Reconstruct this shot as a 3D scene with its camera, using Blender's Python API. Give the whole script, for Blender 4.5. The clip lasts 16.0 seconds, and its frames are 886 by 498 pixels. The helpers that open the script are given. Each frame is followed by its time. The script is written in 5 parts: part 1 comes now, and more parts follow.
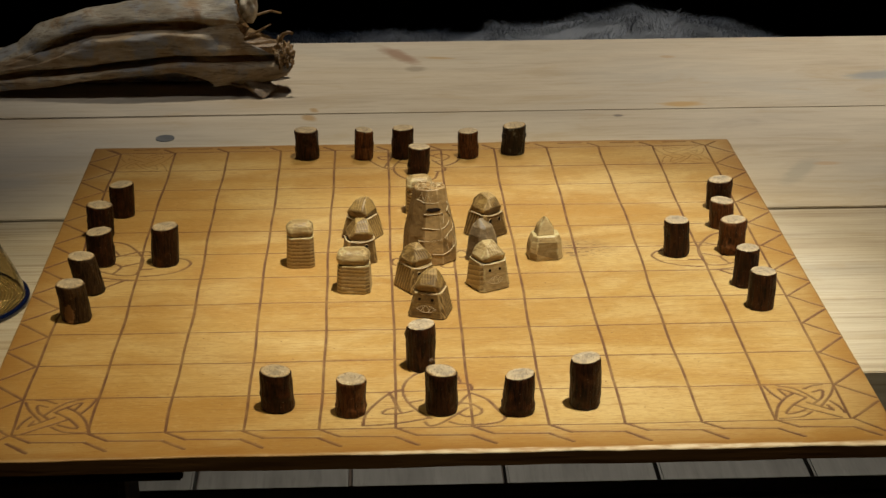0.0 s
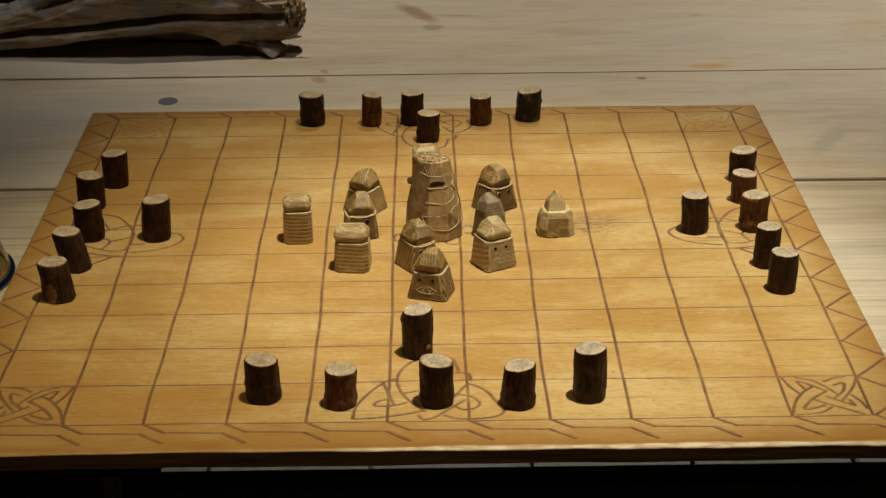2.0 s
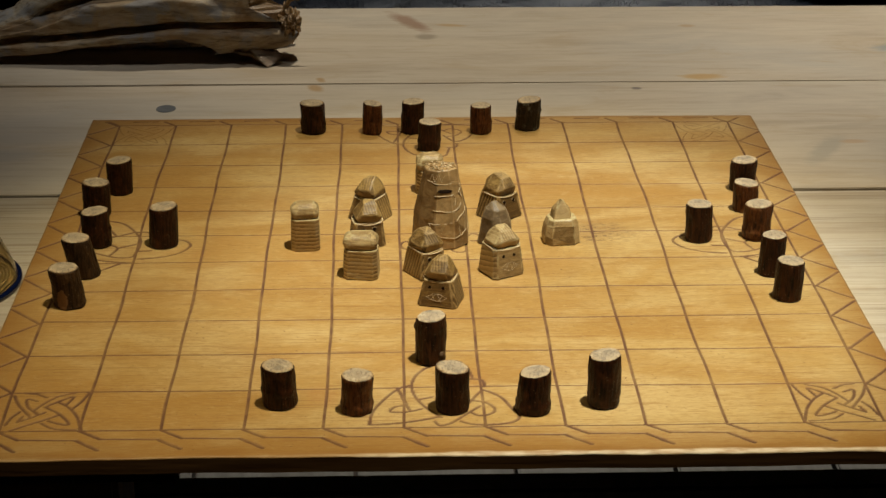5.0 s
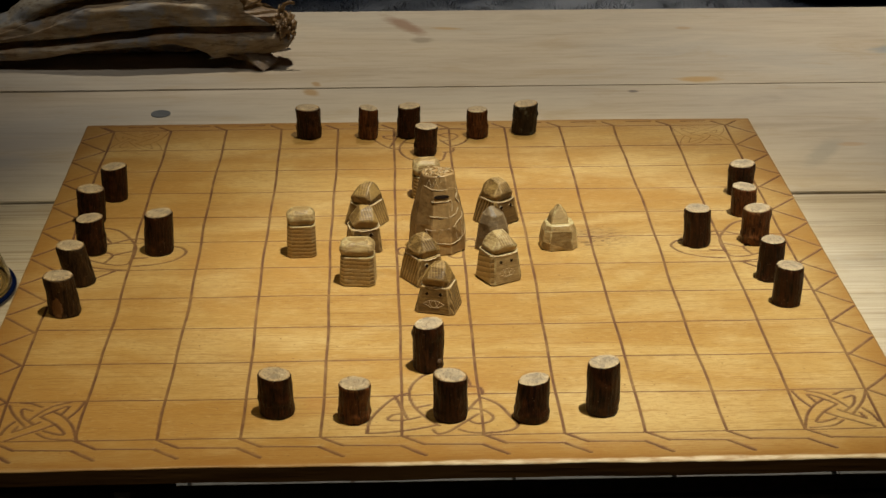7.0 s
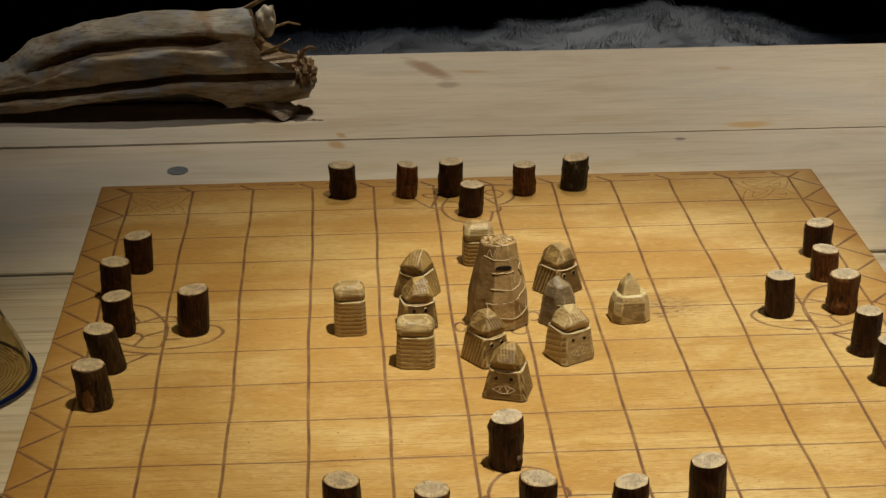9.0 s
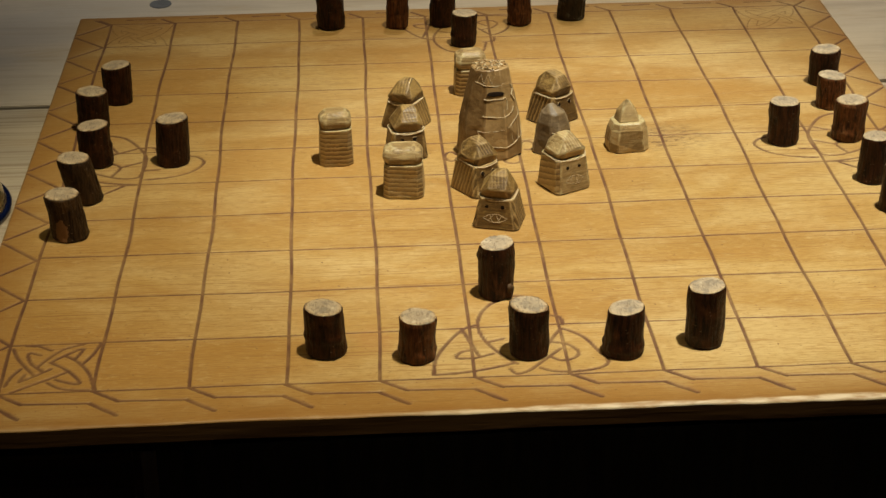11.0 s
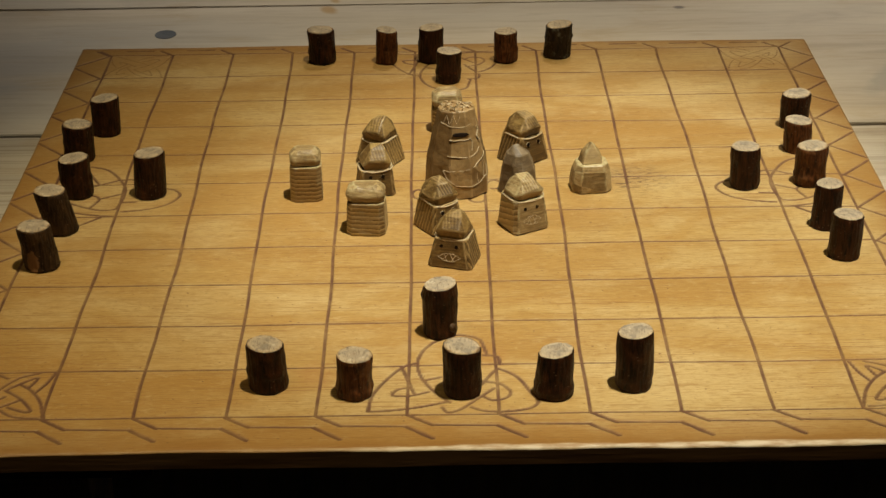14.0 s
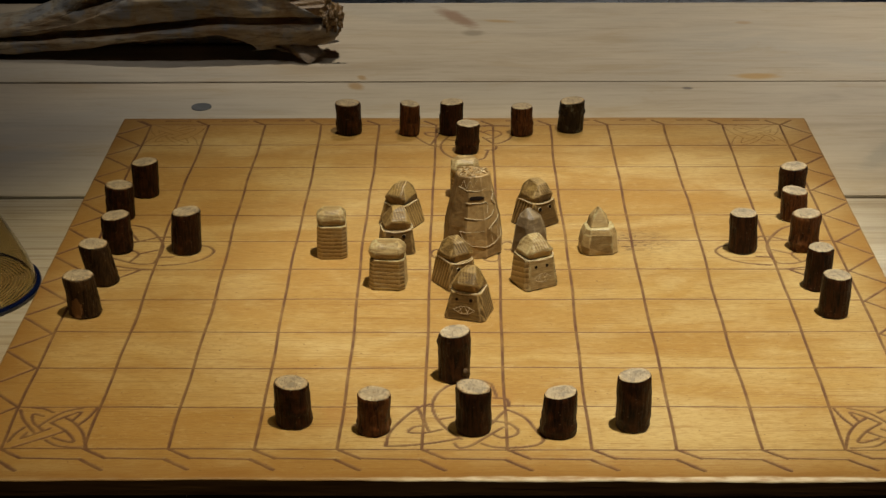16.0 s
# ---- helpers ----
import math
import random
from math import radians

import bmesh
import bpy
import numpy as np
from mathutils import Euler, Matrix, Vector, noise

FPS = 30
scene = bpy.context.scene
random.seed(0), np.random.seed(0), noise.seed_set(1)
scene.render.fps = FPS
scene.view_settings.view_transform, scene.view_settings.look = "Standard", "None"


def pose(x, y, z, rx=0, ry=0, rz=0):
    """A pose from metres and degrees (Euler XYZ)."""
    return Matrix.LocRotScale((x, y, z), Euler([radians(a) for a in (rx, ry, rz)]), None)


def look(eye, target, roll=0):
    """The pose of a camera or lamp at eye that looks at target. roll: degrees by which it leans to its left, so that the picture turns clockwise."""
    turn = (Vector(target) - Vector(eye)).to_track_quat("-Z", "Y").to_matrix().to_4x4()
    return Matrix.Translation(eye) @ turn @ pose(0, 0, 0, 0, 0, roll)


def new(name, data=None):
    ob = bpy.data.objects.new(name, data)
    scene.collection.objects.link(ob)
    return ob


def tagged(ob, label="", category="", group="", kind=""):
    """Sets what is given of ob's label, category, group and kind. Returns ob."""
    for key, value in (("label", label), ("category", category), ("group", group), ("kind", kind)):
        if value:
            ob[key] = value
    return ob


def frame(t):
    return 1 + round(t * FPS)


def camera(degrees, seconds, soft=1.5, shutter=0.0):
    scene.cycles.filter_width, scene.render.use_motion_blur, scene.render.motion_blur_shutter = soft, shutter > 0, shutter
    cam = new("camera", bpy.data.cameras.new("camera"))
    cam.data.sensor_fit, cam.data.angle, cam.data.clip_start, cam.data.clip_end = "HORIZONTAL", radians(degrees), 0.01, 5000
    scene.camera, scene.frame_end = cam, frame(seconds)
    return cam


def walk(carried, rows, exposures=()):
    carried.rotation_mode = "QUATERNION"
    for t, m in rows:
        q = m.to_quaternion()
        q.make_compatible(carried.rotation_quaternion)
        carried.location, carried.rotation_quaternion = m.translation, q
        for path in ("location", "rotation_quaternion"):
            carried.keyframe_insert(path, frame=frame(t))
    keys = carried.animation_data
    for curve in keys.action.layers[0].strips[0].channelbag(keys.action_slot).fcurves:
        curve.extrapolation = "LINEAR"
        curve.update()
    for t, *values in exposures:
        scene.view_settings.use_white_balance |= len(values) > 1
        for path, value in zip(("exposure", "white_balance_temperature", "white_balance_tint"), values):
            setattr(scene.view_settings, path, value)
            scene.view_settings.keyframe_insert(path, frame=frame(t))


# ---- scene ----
cam = camera(27.2, 16.0, soft=1.45)
PATH = [
    (0, (-0.034, -1.069, 0.551), (0.035, 0.788, -0.189), -0.2),
    (0.5, (-0.057, -1.062, 0.547), (0.078, 0.793, -0.189), -0.4),
    (1, (-0.034, -1.04, 0.545), (0.063, 0.805, -0.221), -0.4),
    (1.5, (0.007, -1.009, 0.54), (0.043, 0.829, -0.247), -0.0),
    (2, (0.0, -0.992, 0.546), (0.018, 0.843, -0.251), -0.5),
    (2.5, (-0.024, -0.978, 0.541), (0.032, 0.85, -0.268), -0.5),
    (3, (-0.027, -0.981, 0.542), (0.04, 0.848, -0.263), -0.4),
    (3.5, (-0.026, -0.989, 0.544), (0.035, 0.84, -0.263), -0.5),
    (4, (-0.031, -0.994, 0.545), (0.029, 0.838, -0.255), -0.4),
    (4.5, (-0.033, -0.997, 0.547), (0.027, 0.839, -0.244), -0.1),
    (5, (-0.035, -1.0, 0.548), (0.026, 0.838, -0.239), 0.2),
    (7.5, (-0.036, -0.983, 0.549), (0.031, 0.855, -0.238), 0.0),
    (8, (-0.037, -0.938, 0.544), (0.035, 0.892, -0.261), -0.0),
    (8.5, (-0.049, -0.889, 0.546), (0.039, 0.94, -0.258), -0.1),
    (9, (-0.098, -0.864, 0.538), (0.007, 0.98, -0.229), -0.3),
    (9.5, (-0.166, -0.85, 0.513), (0.009, 0.997, -0.233), -0.7),
    (10, (-0.193, -0.836, 0.484), (0.028, 0.974, -0.337), -0.1),
    (10.2, (-0.176, -0.828, 0.483), (0.032, 0.971, -0.366), 0.0),
    (12.3, (-0.016, -0.836, 0.52), (-0.072, 0.943, -0.394), -2.1),
    (12.5, (-0.019, -0.835, 0.52), (-0.069, 0.945, -0.39), -1.8),
    (13, (-0.023, -0.841, 0.521), (-0.059, 0.943, -0.384), -1.3),
    (13.5, (-0.015, -0.851, 0.525), (-0.027, 0.935, -0.375), -0.9),
    (14, (-0.006, -0.857, 0.528), (-0.003, 0.933, -0.364), -0.8),
    (14.5, (0.0, -0.866, 0.531), (-0.002, 0.927, -0.355), -0.8),
    (15, (0.003, -0.881, 0.536), (-0.017, 0.92, -0.332), -0.7),
    (15.5, (0.013, -0.906, 0.536), (-0.018, 0.907, -0.307), -0.5),
    (16, (-0.001, -0.945, 0.541), (-0.023, 0.888, -0.258), -0.3),
]
walk(cam, [(t, look(eye, target, roll)) for t, eye, target, roll in PATH], [(0.0, 0.17), (1.0, 0.14), (2.0, 0.05), (3.0, 0.05), (4.5, 0.10), (9.0, 0.07), (12.0, 0.12), (13.0, 0.12), (14.0, 0.0), (15.0, -0.07), (16.0, -0.07)])


# ---- world and light ----
world = bpy.data.worlds.new("dim_room")
scene.world = world
world.use_nodes = True
world.node_tree.nodes["Background"].inputs["Color"].default_value = (0.8, 0.72, 0.62, 1)
world.node_tree.nodes["Background"].inputs["Strength"].default_value = 0.010


def spot(name, eye, target, watts, colour, cone, blend, size):
    """A ceiling spot lamp."""
    data = bpy.data.lights.new(name, "SPOT")
    data.energy, data.color, data.spot_size, data.spot_blend, data.shadow_soft_size = watts, colour, radians(cone), blend, size
    ob = new(name, data)
    ob.matrix_world = look(eye, target)
    return ob


WARM, WHITE, COOL = (1.0, 0.89, 0.61), (0.90, 1.0, 1.0), (0.60, 0.75, 1.0)
spot("key_spot_light", (0.78, -0.30, 4.80), (0.060, 0.180, 0), 1000, WARM, 13.2, 1.0, 0.05)
spot("second_spot_light", (0.80, -0.20, 4.80), (0.105, 0.240, 0), 610, WHITE, 6.8, 0.35, 0.05)
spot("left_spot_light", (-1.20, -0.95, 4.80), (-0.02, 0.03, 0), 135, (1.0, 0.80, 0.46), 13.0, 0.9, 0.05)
spot("table_spot_light", (0.50, 2.40, 4.40), (0.28, 1.14, 0), 560, (1.0, 0.92, 0.76), 21.5, 0.9, 0.04)
spot("right_spot_light", (0.72, 2.90, 3.60), (0.66, 0.78, 0), 125, (1.0, 0.95, 0.84), 14.0, 0.9, 0.04)
# unseen fill lamp, added to brighten the fish's front and the west tabletop
spot("corner_spot_light", (-0.46, 0.20, 4.80), (-0.47, 0.76, 0), 135, (1.0, 0.96, 0.90), 10.6, 0.9, 0.05)
spot("back_spot_light", (0.45, 2.10, 4.80), (0.30, 1.76, -0.3), 36, COOL, 14.5, 0.7, 0.12)


# ---- materials ----
class Net:
    """A small helper to wire a node material."""

    def __init__(self, name):
        self.mat = bpy.data.materials.new(name)
        self.mat.use_nodes = True
        self.tree = self.mat.node_tree
        self.bsdf = self.tree.nodes["Principled BSDF"]

    def put(self, socket, value):
        if isinstance(value, bpy.types.NodeSocket):
            self.tree.links.new(value, socket)
        elif isinstance(value, tuple) and len(value) == 3 and socket.type == "RGBA":
            socket.default_value = (*value, 1)
        else:
            socket.default_value = value

    def node(self, kind, out=0, props=None, **inputs):
        n = self.tree.nodes.new(kind)
        props = props or {}
        if "operation" in props:
            n.operation = props["operation"]
        if "use_clamp" in props:
            n.use_clamp = props["use_clamp"]
        if "vector_type" in props:
            n.vector_type = props["vector_type"]
        if "attribute_name" in props:
            n.attribute_name = props["attribute_name"]
        for key, value in inputs.items():
            slot = int(key[1:]) if key[0] == "i" and key[1:].isdigit() else key.replace("_", " ")
            self.put(n.inputs[slot], value)
        return n.outputs[out]

    def coords(self, scale, vary=False, turn=(0, 0, 0)):
        v = self.node("ShaderNodeTexCoord", out=3)
        if vary:
            r = self.node("ShaderNodeObjectInfo", out=5)
            off = self.node("ShaderNodeVectorMath", props={"operation": "SCALE"}, i0=(3.1, 1.7, 2.3), Scale=r)
            v = self.node("ShaderNodeVectorMath", props={"operation": "ADD"}, i0=v, i1=off)
        return self.node("ShaderNodeMapping", Vector=v, Scale=scale, Rotation=turn)

    def noise(self, vector, scale=1.0, detail=5.0, rough=0.55, warp=0.0):
        return self.node("ShaderNodeTexNoise", Vector=vector, Scale=scale, Detail=detail, Roughness=rough, Distortion=warp)

    def ramp(self, fac, stops):
        n = self.tree.nodes.new("ShaderNodeValToRGB")
        el = n.color_ramp.elements
        while len(el) < len(stops):
            el.new(0.5)
        for e, (p, c) in zip(el, stops):
            e.position, e.color = p, (*c, 1) if isinstance(c, tuple) else (c, c, c, 1)
        self.put(n.inputs[0], fac)
        return n.outputs[0]

    def mix(self, fac, a, b, how="MIX"):
        n = self.tree.nodes.new("ShaderNodeMix")
        n.data_type, n.blend_type = "RGBA", how
        self.put(n.inputs[0], fac), self.put(n.inputs[6], a), self.put(n.inputs[7], b)
        return n.outputs[2]

    def math(self, how, a, b=0.0, clamp=False):
        return self.node("ShaderNodeMath", props={"operation": how, "use_clamp": clamp}, i0=a, i1=b)

    def bump(self, height, strength, distance=0.001, base=None):
        n = self.tree.nodes.new("ShaderNodeBump")
        n.inputs["Strength"].default_value, n.inputs["Distance"].default_value = strength, distance
        self.put(n.inputs["Height"], height)
        if base:
            self.put(n.inputs["Normal"], base)
        return n.outputs[0]

    def done(self, colour, rough=0.6, normal=None, **more):
        self.put(self.bsdf.inputs["Base Color"], colour)
        self.put(self.bsdf.inputs["Roughness"], rough)
        if normal:
            self.put(self.bsdf.inputs["Normal"], normal)
        for key, value in more.items():
            self.put(self.bsdf.inputs[key.replace("_", " ")], value)
        return self.mat


def spots_on(n, colour, spots):
    """Stains and knots of a shape of their own: x, y, radii, turn, colour, strength."""
    for x, y, rx, ry, turn, tint, strength in spots:
        v = n.node("ShaderNodeTexCoord", out=3)
        u = n.node("ShaderNodeMapping", props={"vector_type": "TEXTURE"}, Vector=v, Location=(x, y, -0.022), Rotation=(0, 0, radians(turn)), Scale=(rx, ry, 1))
        d = n.node("ShaderNodeVectorMath", out=1, props={"operation": "LENGTH"}, i0=u)
        d = n.math("ADD", d, n.math("MULTIPLY", n.math("SUBTRACT", n.noise(n.coords((60, 160, 60))), 0.5), 0.9))
        f = n.node("ShaderNodeMapRange", Value=d, From_Min=1.1, From_Max=0.5, To_Min=0.0, To_Max=strength)
        colour = n.mix(f, colour, tint)
    return colour


def board_wood():
    """Honey-coloured varnished pine, its carved lines burnt brown."""
    n = Net("honey_varnished_wood")
    streak = n.noise(n.coords((9, 170, 20)), 1, 8, 0.68, 0.15)
    fine = n.noise(n.coords((130, 1300, 60)), 1, 3, 0.65)
    dash = n.noise(n.coords((26, 520, 40)), 1, 4, 0.6)
    broad = n.noise(n.coords((2.2, 19, 4)), 1, 3, 0.5, 0.3)
    blotch = n.noise(n.coords((18, 26, 10)), 1, 6, 0.68, 0.4)
    c = n.ramp(streak, [(0.28, (0.335, 0.190, 0.052)), (0.45, (0.40, 0.243, 0.074)), (0.56, (0.425, 0.262, 0.084)), (0.74, (0.47, 0.305, 0.108))])
    c = n.mix(n.ramp(broad, [(0.42, 0.0), (0.60, 0.8)]), c, (0.33, 0.175, 0.045))
    c = n.mix(n.ramp(blotch, [(0.48, 0.0), (0.62, 0.5)]), c, (0.50, 0.345, 0.145))
    c = n.mix(n.ramp(blotch, [(0.34, 0.6), (0.45, 0.0)]), c, (0.31, 0.165, 0.043))
    amber = n.noise(n.coords((3.2, 7.0, 3)), 1, 5, 0.62, 0.6)
    c = n.mix(n.ramp(amber, [(0.47, 0.0), (0.60, 0.85)]), c, (0.345, 0.178, 0.042))
    c = n.mix(n.ramp(amber, [(0.36, 0.65), (0.48, 0.0)]), c, (0.50, 0.355, 0.155))
    c = n.mix(n.ramp(dash, [(0.36, 0.65), (0.43, 0.0)]), c, (0.25, 0.122, 0.032))
    thin = n.noise(n.coords((7, 640, 30)), 1, 3, 0.6, 0.1)
    c = n.mix(n.ramp(thin, [(0.33, 0.85), (0.41, 0.0)]), c, (0.24, 0.115, 0.03))
    scuff = n.noise(n.coords((150, 260, 60)), 1, 5, 0.7, 0.5)
    c = n.mix(n.ramp(scuff, [(0.36, 0.45), (0.46, 0.0)]), c, (0.29, 0.155, 0.045))
    c = n.mix(n.ramp(scuff, [(0.56, 0.0), (0.68, 0.4)]), c, (0.54, 0.385, 0.18))
    c = n.mix(n.ramp(fine, [(0.36, 0.7), (0.47, 0.0)]), c, (0.265, 0.14, 0.038))
    c = n.mix(n.ramp(fine, [(0.54, 0.0), (0.68, 0.3)]), c, (0.56, 0.395, 0.18))
    pits = n.noise(n.coords((420, 420, 40)), 1, 2, 0.5)
    c = n.mix(n.ramp(pits, [(0.68, 0.0), (0.74, 0.9)]), c, (0.14, 0.065, 0.022))
    flecks = n.noise(n.coords((90, 330, 40)), 1, 2, 0.5)
    c = n.mix(n.ramp(flecks, [(0.72, 0.0), (0.80, 0.7)]), c, (0.22, 0.09, 0.025))
    c = spots_on(n, c, [(0.120, 0.314, 0.034, 0.022, 10, (0.27, 0.155, 0.06), 0.35),
                        (-0.078, 0.045, 0.012, 0.016, 20, (0.33, 0.15, 0.04), 0.4), (0.02, 0.064, 0.012, 0.016, 0, (0.33, 0.15, 0.04), 0.35)])
    soot = n.ramp(n.noise(n.coords((170, 420, 60)), 1, 5, 0.75, 0.6), [(0.50, 0.0), (0.57, 0.85)])
    u = n.node("ShaderNodeMapping", props={"vector_type": "TEXTURE"}, Vector=n.node("ShaderNodeTexCoord", out=3), Location=(0.126, 0.308, 0), Rotation=(0, 0, 0.15), Scale=(0.040, 0.030, 1))
    near = n.node("ShaderNodeMapRange", Value=n.node("ShaderNodeVectorMath", out=1, props={"operation": "LENGTH"}, i0=u), From_Min=1.0, From_Max=0.3)
    c = n.mix(n.math("MULTIPLY", soot, near, True), c, (0.12, 0.065, 0.03))
    c = n.mix(1.0, c, (0.985, 1.0, 1.04), "MULTIPLY")
    g = n.node("ShaderNodeAttribute", out=2, props={"attribute_name": "carved"})
    e = n.node("ShaderNodeAttribute", out=2, props={"attribute_name": "varnish"})
    e = n.math("MULTIPLY", e, n.ramp(n.noise(n.coords((16, 30, 20)), 1, 5, 0.65, 0.4), [(0.30, 0.5), (0.58, 1.0)]), True)
    c = n.mix(n.math("MULTIPLY", e, 0.85), c, (0.245, 0.112, 0.024))
    # near lip: rubbed wood plus its glossy highlight, both mixed in as pale colour
    w = n.node("ShaderNodeAttribute", out=2, props={"attribute_name": "worn"})
    w = n.math("MULTIPLY", w, n.ramp(n.noise(n.coords((60, 300, 200)), 1, 5, 0.6), [(0.36, 0.25), (0.58, 1.0)]), True)
    c = n.mix(w, c, (0.66, 0.56, 0.41))
    burnt = n.mix(n.noise(n.coords((160, 160, 160))), (0.062, 0.024, 0.012), (0.12, 0.050, 0.027))
    c = n.mix(n.math("MULTIPLY", g, n.ramp(n.noise(n.coords((45, 45, 45)), 1, 3), [(0.3, 0.60), (0.6, 0.95)]), True), c, burnt)
    rough = n.math("ADD", n.math("MULTIPLY", streak, 0.22), n.math("MULTIPLY", g, 0.5))
    rough = n.math("ADD", rough, 0.33)
    normal = n.bump(fine, 0.25, 0.0004, n.bump(scuff, 0.10, 0.0008, n.bump(blotch, 0.12, 0.002)))
    return n.done(c, rough, normal, Specular_IOR_Level=0.36)


def plain_wood(name, dark, mid, light, long=(4, 60, 60), rough=0.6, bump=0.3, spots=(), vary=False, grey=None, strength=0.17):
    n = Net(name)
    a, b, c3 = long
    streak = n.noise(n.coords((a, b, c3), vary), 1, 7, 0.6, 0.7)
    fine = n.noise(n.coords((a * 4, b * 5, c3 * 5), vary), 1, 4, 0.6)
    broad = n.noise(n.coords((a * 0.6, b * 0.22, c3 * 0.22), vary), 1, 3, 0.5, 0.6)
    c = n.ramp(streak, [(0.25, dark), (0.47, mid), (0.72, light)])
    if grey:
        c = n.mix(n.ramp(broad, [(0.42, 0.0), (0.70, 0.6)]), c, grey)
        cloud = n.noise(n.coords((9, 22, 22), vary), 1, 5, 0.65, 0.8)
        c = n.mix(n.ramp(cloud, [(0.50, 0.0), (0.68, 0.55)]), c, light)
        c = n.mix(n.ramp(cloud, [(0.32, 0.5), (0.46, 0.0)]), c, (dark[0] * 1.12, dark[1] * 1.05, dark[2] * 0.86))
    c = n.mix(n.ramp(fine, [(0.32, 0.4 if grey else 0.5), (0.47, 0.0)]), c, dark)
    if grey:
        fibre = n.noise(n.coords((a * 1.6, b * 9, c3 * 9), vary), 1, 4, 0.65, 0.5)
        c = n.mix(n.ramp(fibre, [(0.36, strength), (0.47, 0.0)]), c, tuple(0.78 * v for v in dark))
        c = n.mix(n.ramp(fibre, [(0.55, 0.0), (0.68, strength * 0.8)]), c, tuple(min(1.12 * v, 0.7) for v in light))
    c = spots_on(n, c, spots)
    normal = n.bump(fine, bump, 0.0006, n.bump(streak, bump * 0.6, 0.0015))
    return n.done(c, n.math("ADD", n.math("MULTIPLY", streak, 0.25), rough - 0.12), normal)


def carved_wood(name, dark, mid, light, grain=(70, 420, 900)):
    """Knife-cut weathered wood of the small figures: soft grain, its edges and ridges worn pale by handling."""
    n = Net(name)
    band = n.noise(n.coords(grain, True, (0.35, 0.2, 0.1)), 1, 4, 0.62, 0.3)
    patch = n.noise(n.coords((110, 110, 110), True), 1, 5, 0.65, 0.4)
    fine = n.noise(n.coords((700, 1500, 2600), True), 1, 3, 0.6)
    c = n.ramp(band, [(0.32, tuple((a + b) / 2 for a, b in zip(dark, mid))), (0.50, mid), (0.70, tuple((a + b) / 2 for a, b in zip(light, mid)))])
    c = n.mix(n.ramp(patch, [(0.50, 0.0), (0.66, 0.55)]), c, dark)
    c = n.mix(n.ramp(patch, [(0.30, 0.55), (0.44, 0.0)]), c, light)
    c = n.mix(n.ramp(fine, [(0.32, 0.5), (0.43, 0.0)]), c, dark)
    facet = n.node("ShaderNodeAttribute", out=2, props={"attribute_name": "facet"})
    c = n.mix(n.ramp(facet, [(0.30, 0.0), (0.95, 0.55)]), c, dark)
    c = n.mix(n.ramp(facet, [(0.05, 0.45), (0.35, 0.0)]), c, light)
    worn = n.node("ShaderNodeAttribute", out=2, props={"attribute_name": "worn"})
    rub = n.ramp(n.noise(n.coords((420, 420, 420), True), 1, 4, 0.7), [(0.34, 0.25), (0.56, 1.0)])
    c = n.mix(n.math("MULTIPLY", worn, rub, True), c, tuple(min(v * 1.25 + 0.05, 0.62) for v in light))
    # saw marks: each stroke rises to a pale torn ridge and drops away
    sawn = n.node("ShaderNodeAttribute", out=2, props={"attribute_name": "sawn"})
    ridge = n.node("ShaderNodeAttribute", out=2, props={"attribute_name": "ridge"})
    torn = n.noise(n.coords((260, 260, 260), True), 1, 3, 0.6)
    q = n.math("ADD", sawn, n.math("MULTIPLY", torn, 0.55))
    tooth = n.math("FRACT", q)
    uneven = n.ramp(n.noise(n.coords((75, 75, 75), True), 1, 3, 0.6), [(0.34, 0.35), (0.56, 1.0)])
    mark = n.math("MULTIPLY", ridge, uneven, True)
    c = n.mix(n.math("MULTIPLY", mark, n.ramp(tooth, [(0.50, 0.0), (0.78, 0.85), (0.97, 0.85), (1.0, 0.0)]), True), c, tuple(min(v * 1.15 + 0.03, 0.6) for v in light))
    # foot of each stroke tinted dark, as the shade in its groove
    c = n.mix(n.math("MULTIPLY", mark, n.ramp(tooth, [(0.0, 0.85), (0.40, 0.0)]), True), c, tuple(v * 0.7 for v in dark))
    normal = n.bump(n.math("MULTIPLY", tooth, mark), 0.9, 0.0009, n.bump(fine, 0.35, 0.0003, n.bump(band, 0.5, 0.0006)))
    return n.done(c, 0.43, normal, Specular_IOR_Level=0.34)


def bark(name, dark, mid, pale):
    """Thin twig bark: upright cracks, pale flecks across, worn patches."""
    n = Net(name)
    ridge = n.noise(n.coords((520, 520, 75), True), 1, 5, 0.68, 0.5)
    patch = n.noise(n.coords((110, 110, 80), True), 1, 5, 0.65, 0.4)
    specks = n.node("ShaderNodeTexVoronoi", Vector=n.coords((190, 190, 520), True), Scale=1.0)
    c = n.ramp(ridge, [(0.38, dark), (0.62, mid)])
    c = n.mix(n.ramp(patch, [(0.54, 0.0), (0.76, 0.6)]), c, pale)
    c = n.mix(n.ramp(specks, [(0.06, 0.6), (0.13, 0.0)]), c, (0.26, 0.18, 0.11))
    return n.done(c, 0.44, n.bump(ridge, 0.75, 0.0010, n.bump(specks, 0.3, 0.0005)), Specular_IOR_Level=0.16)


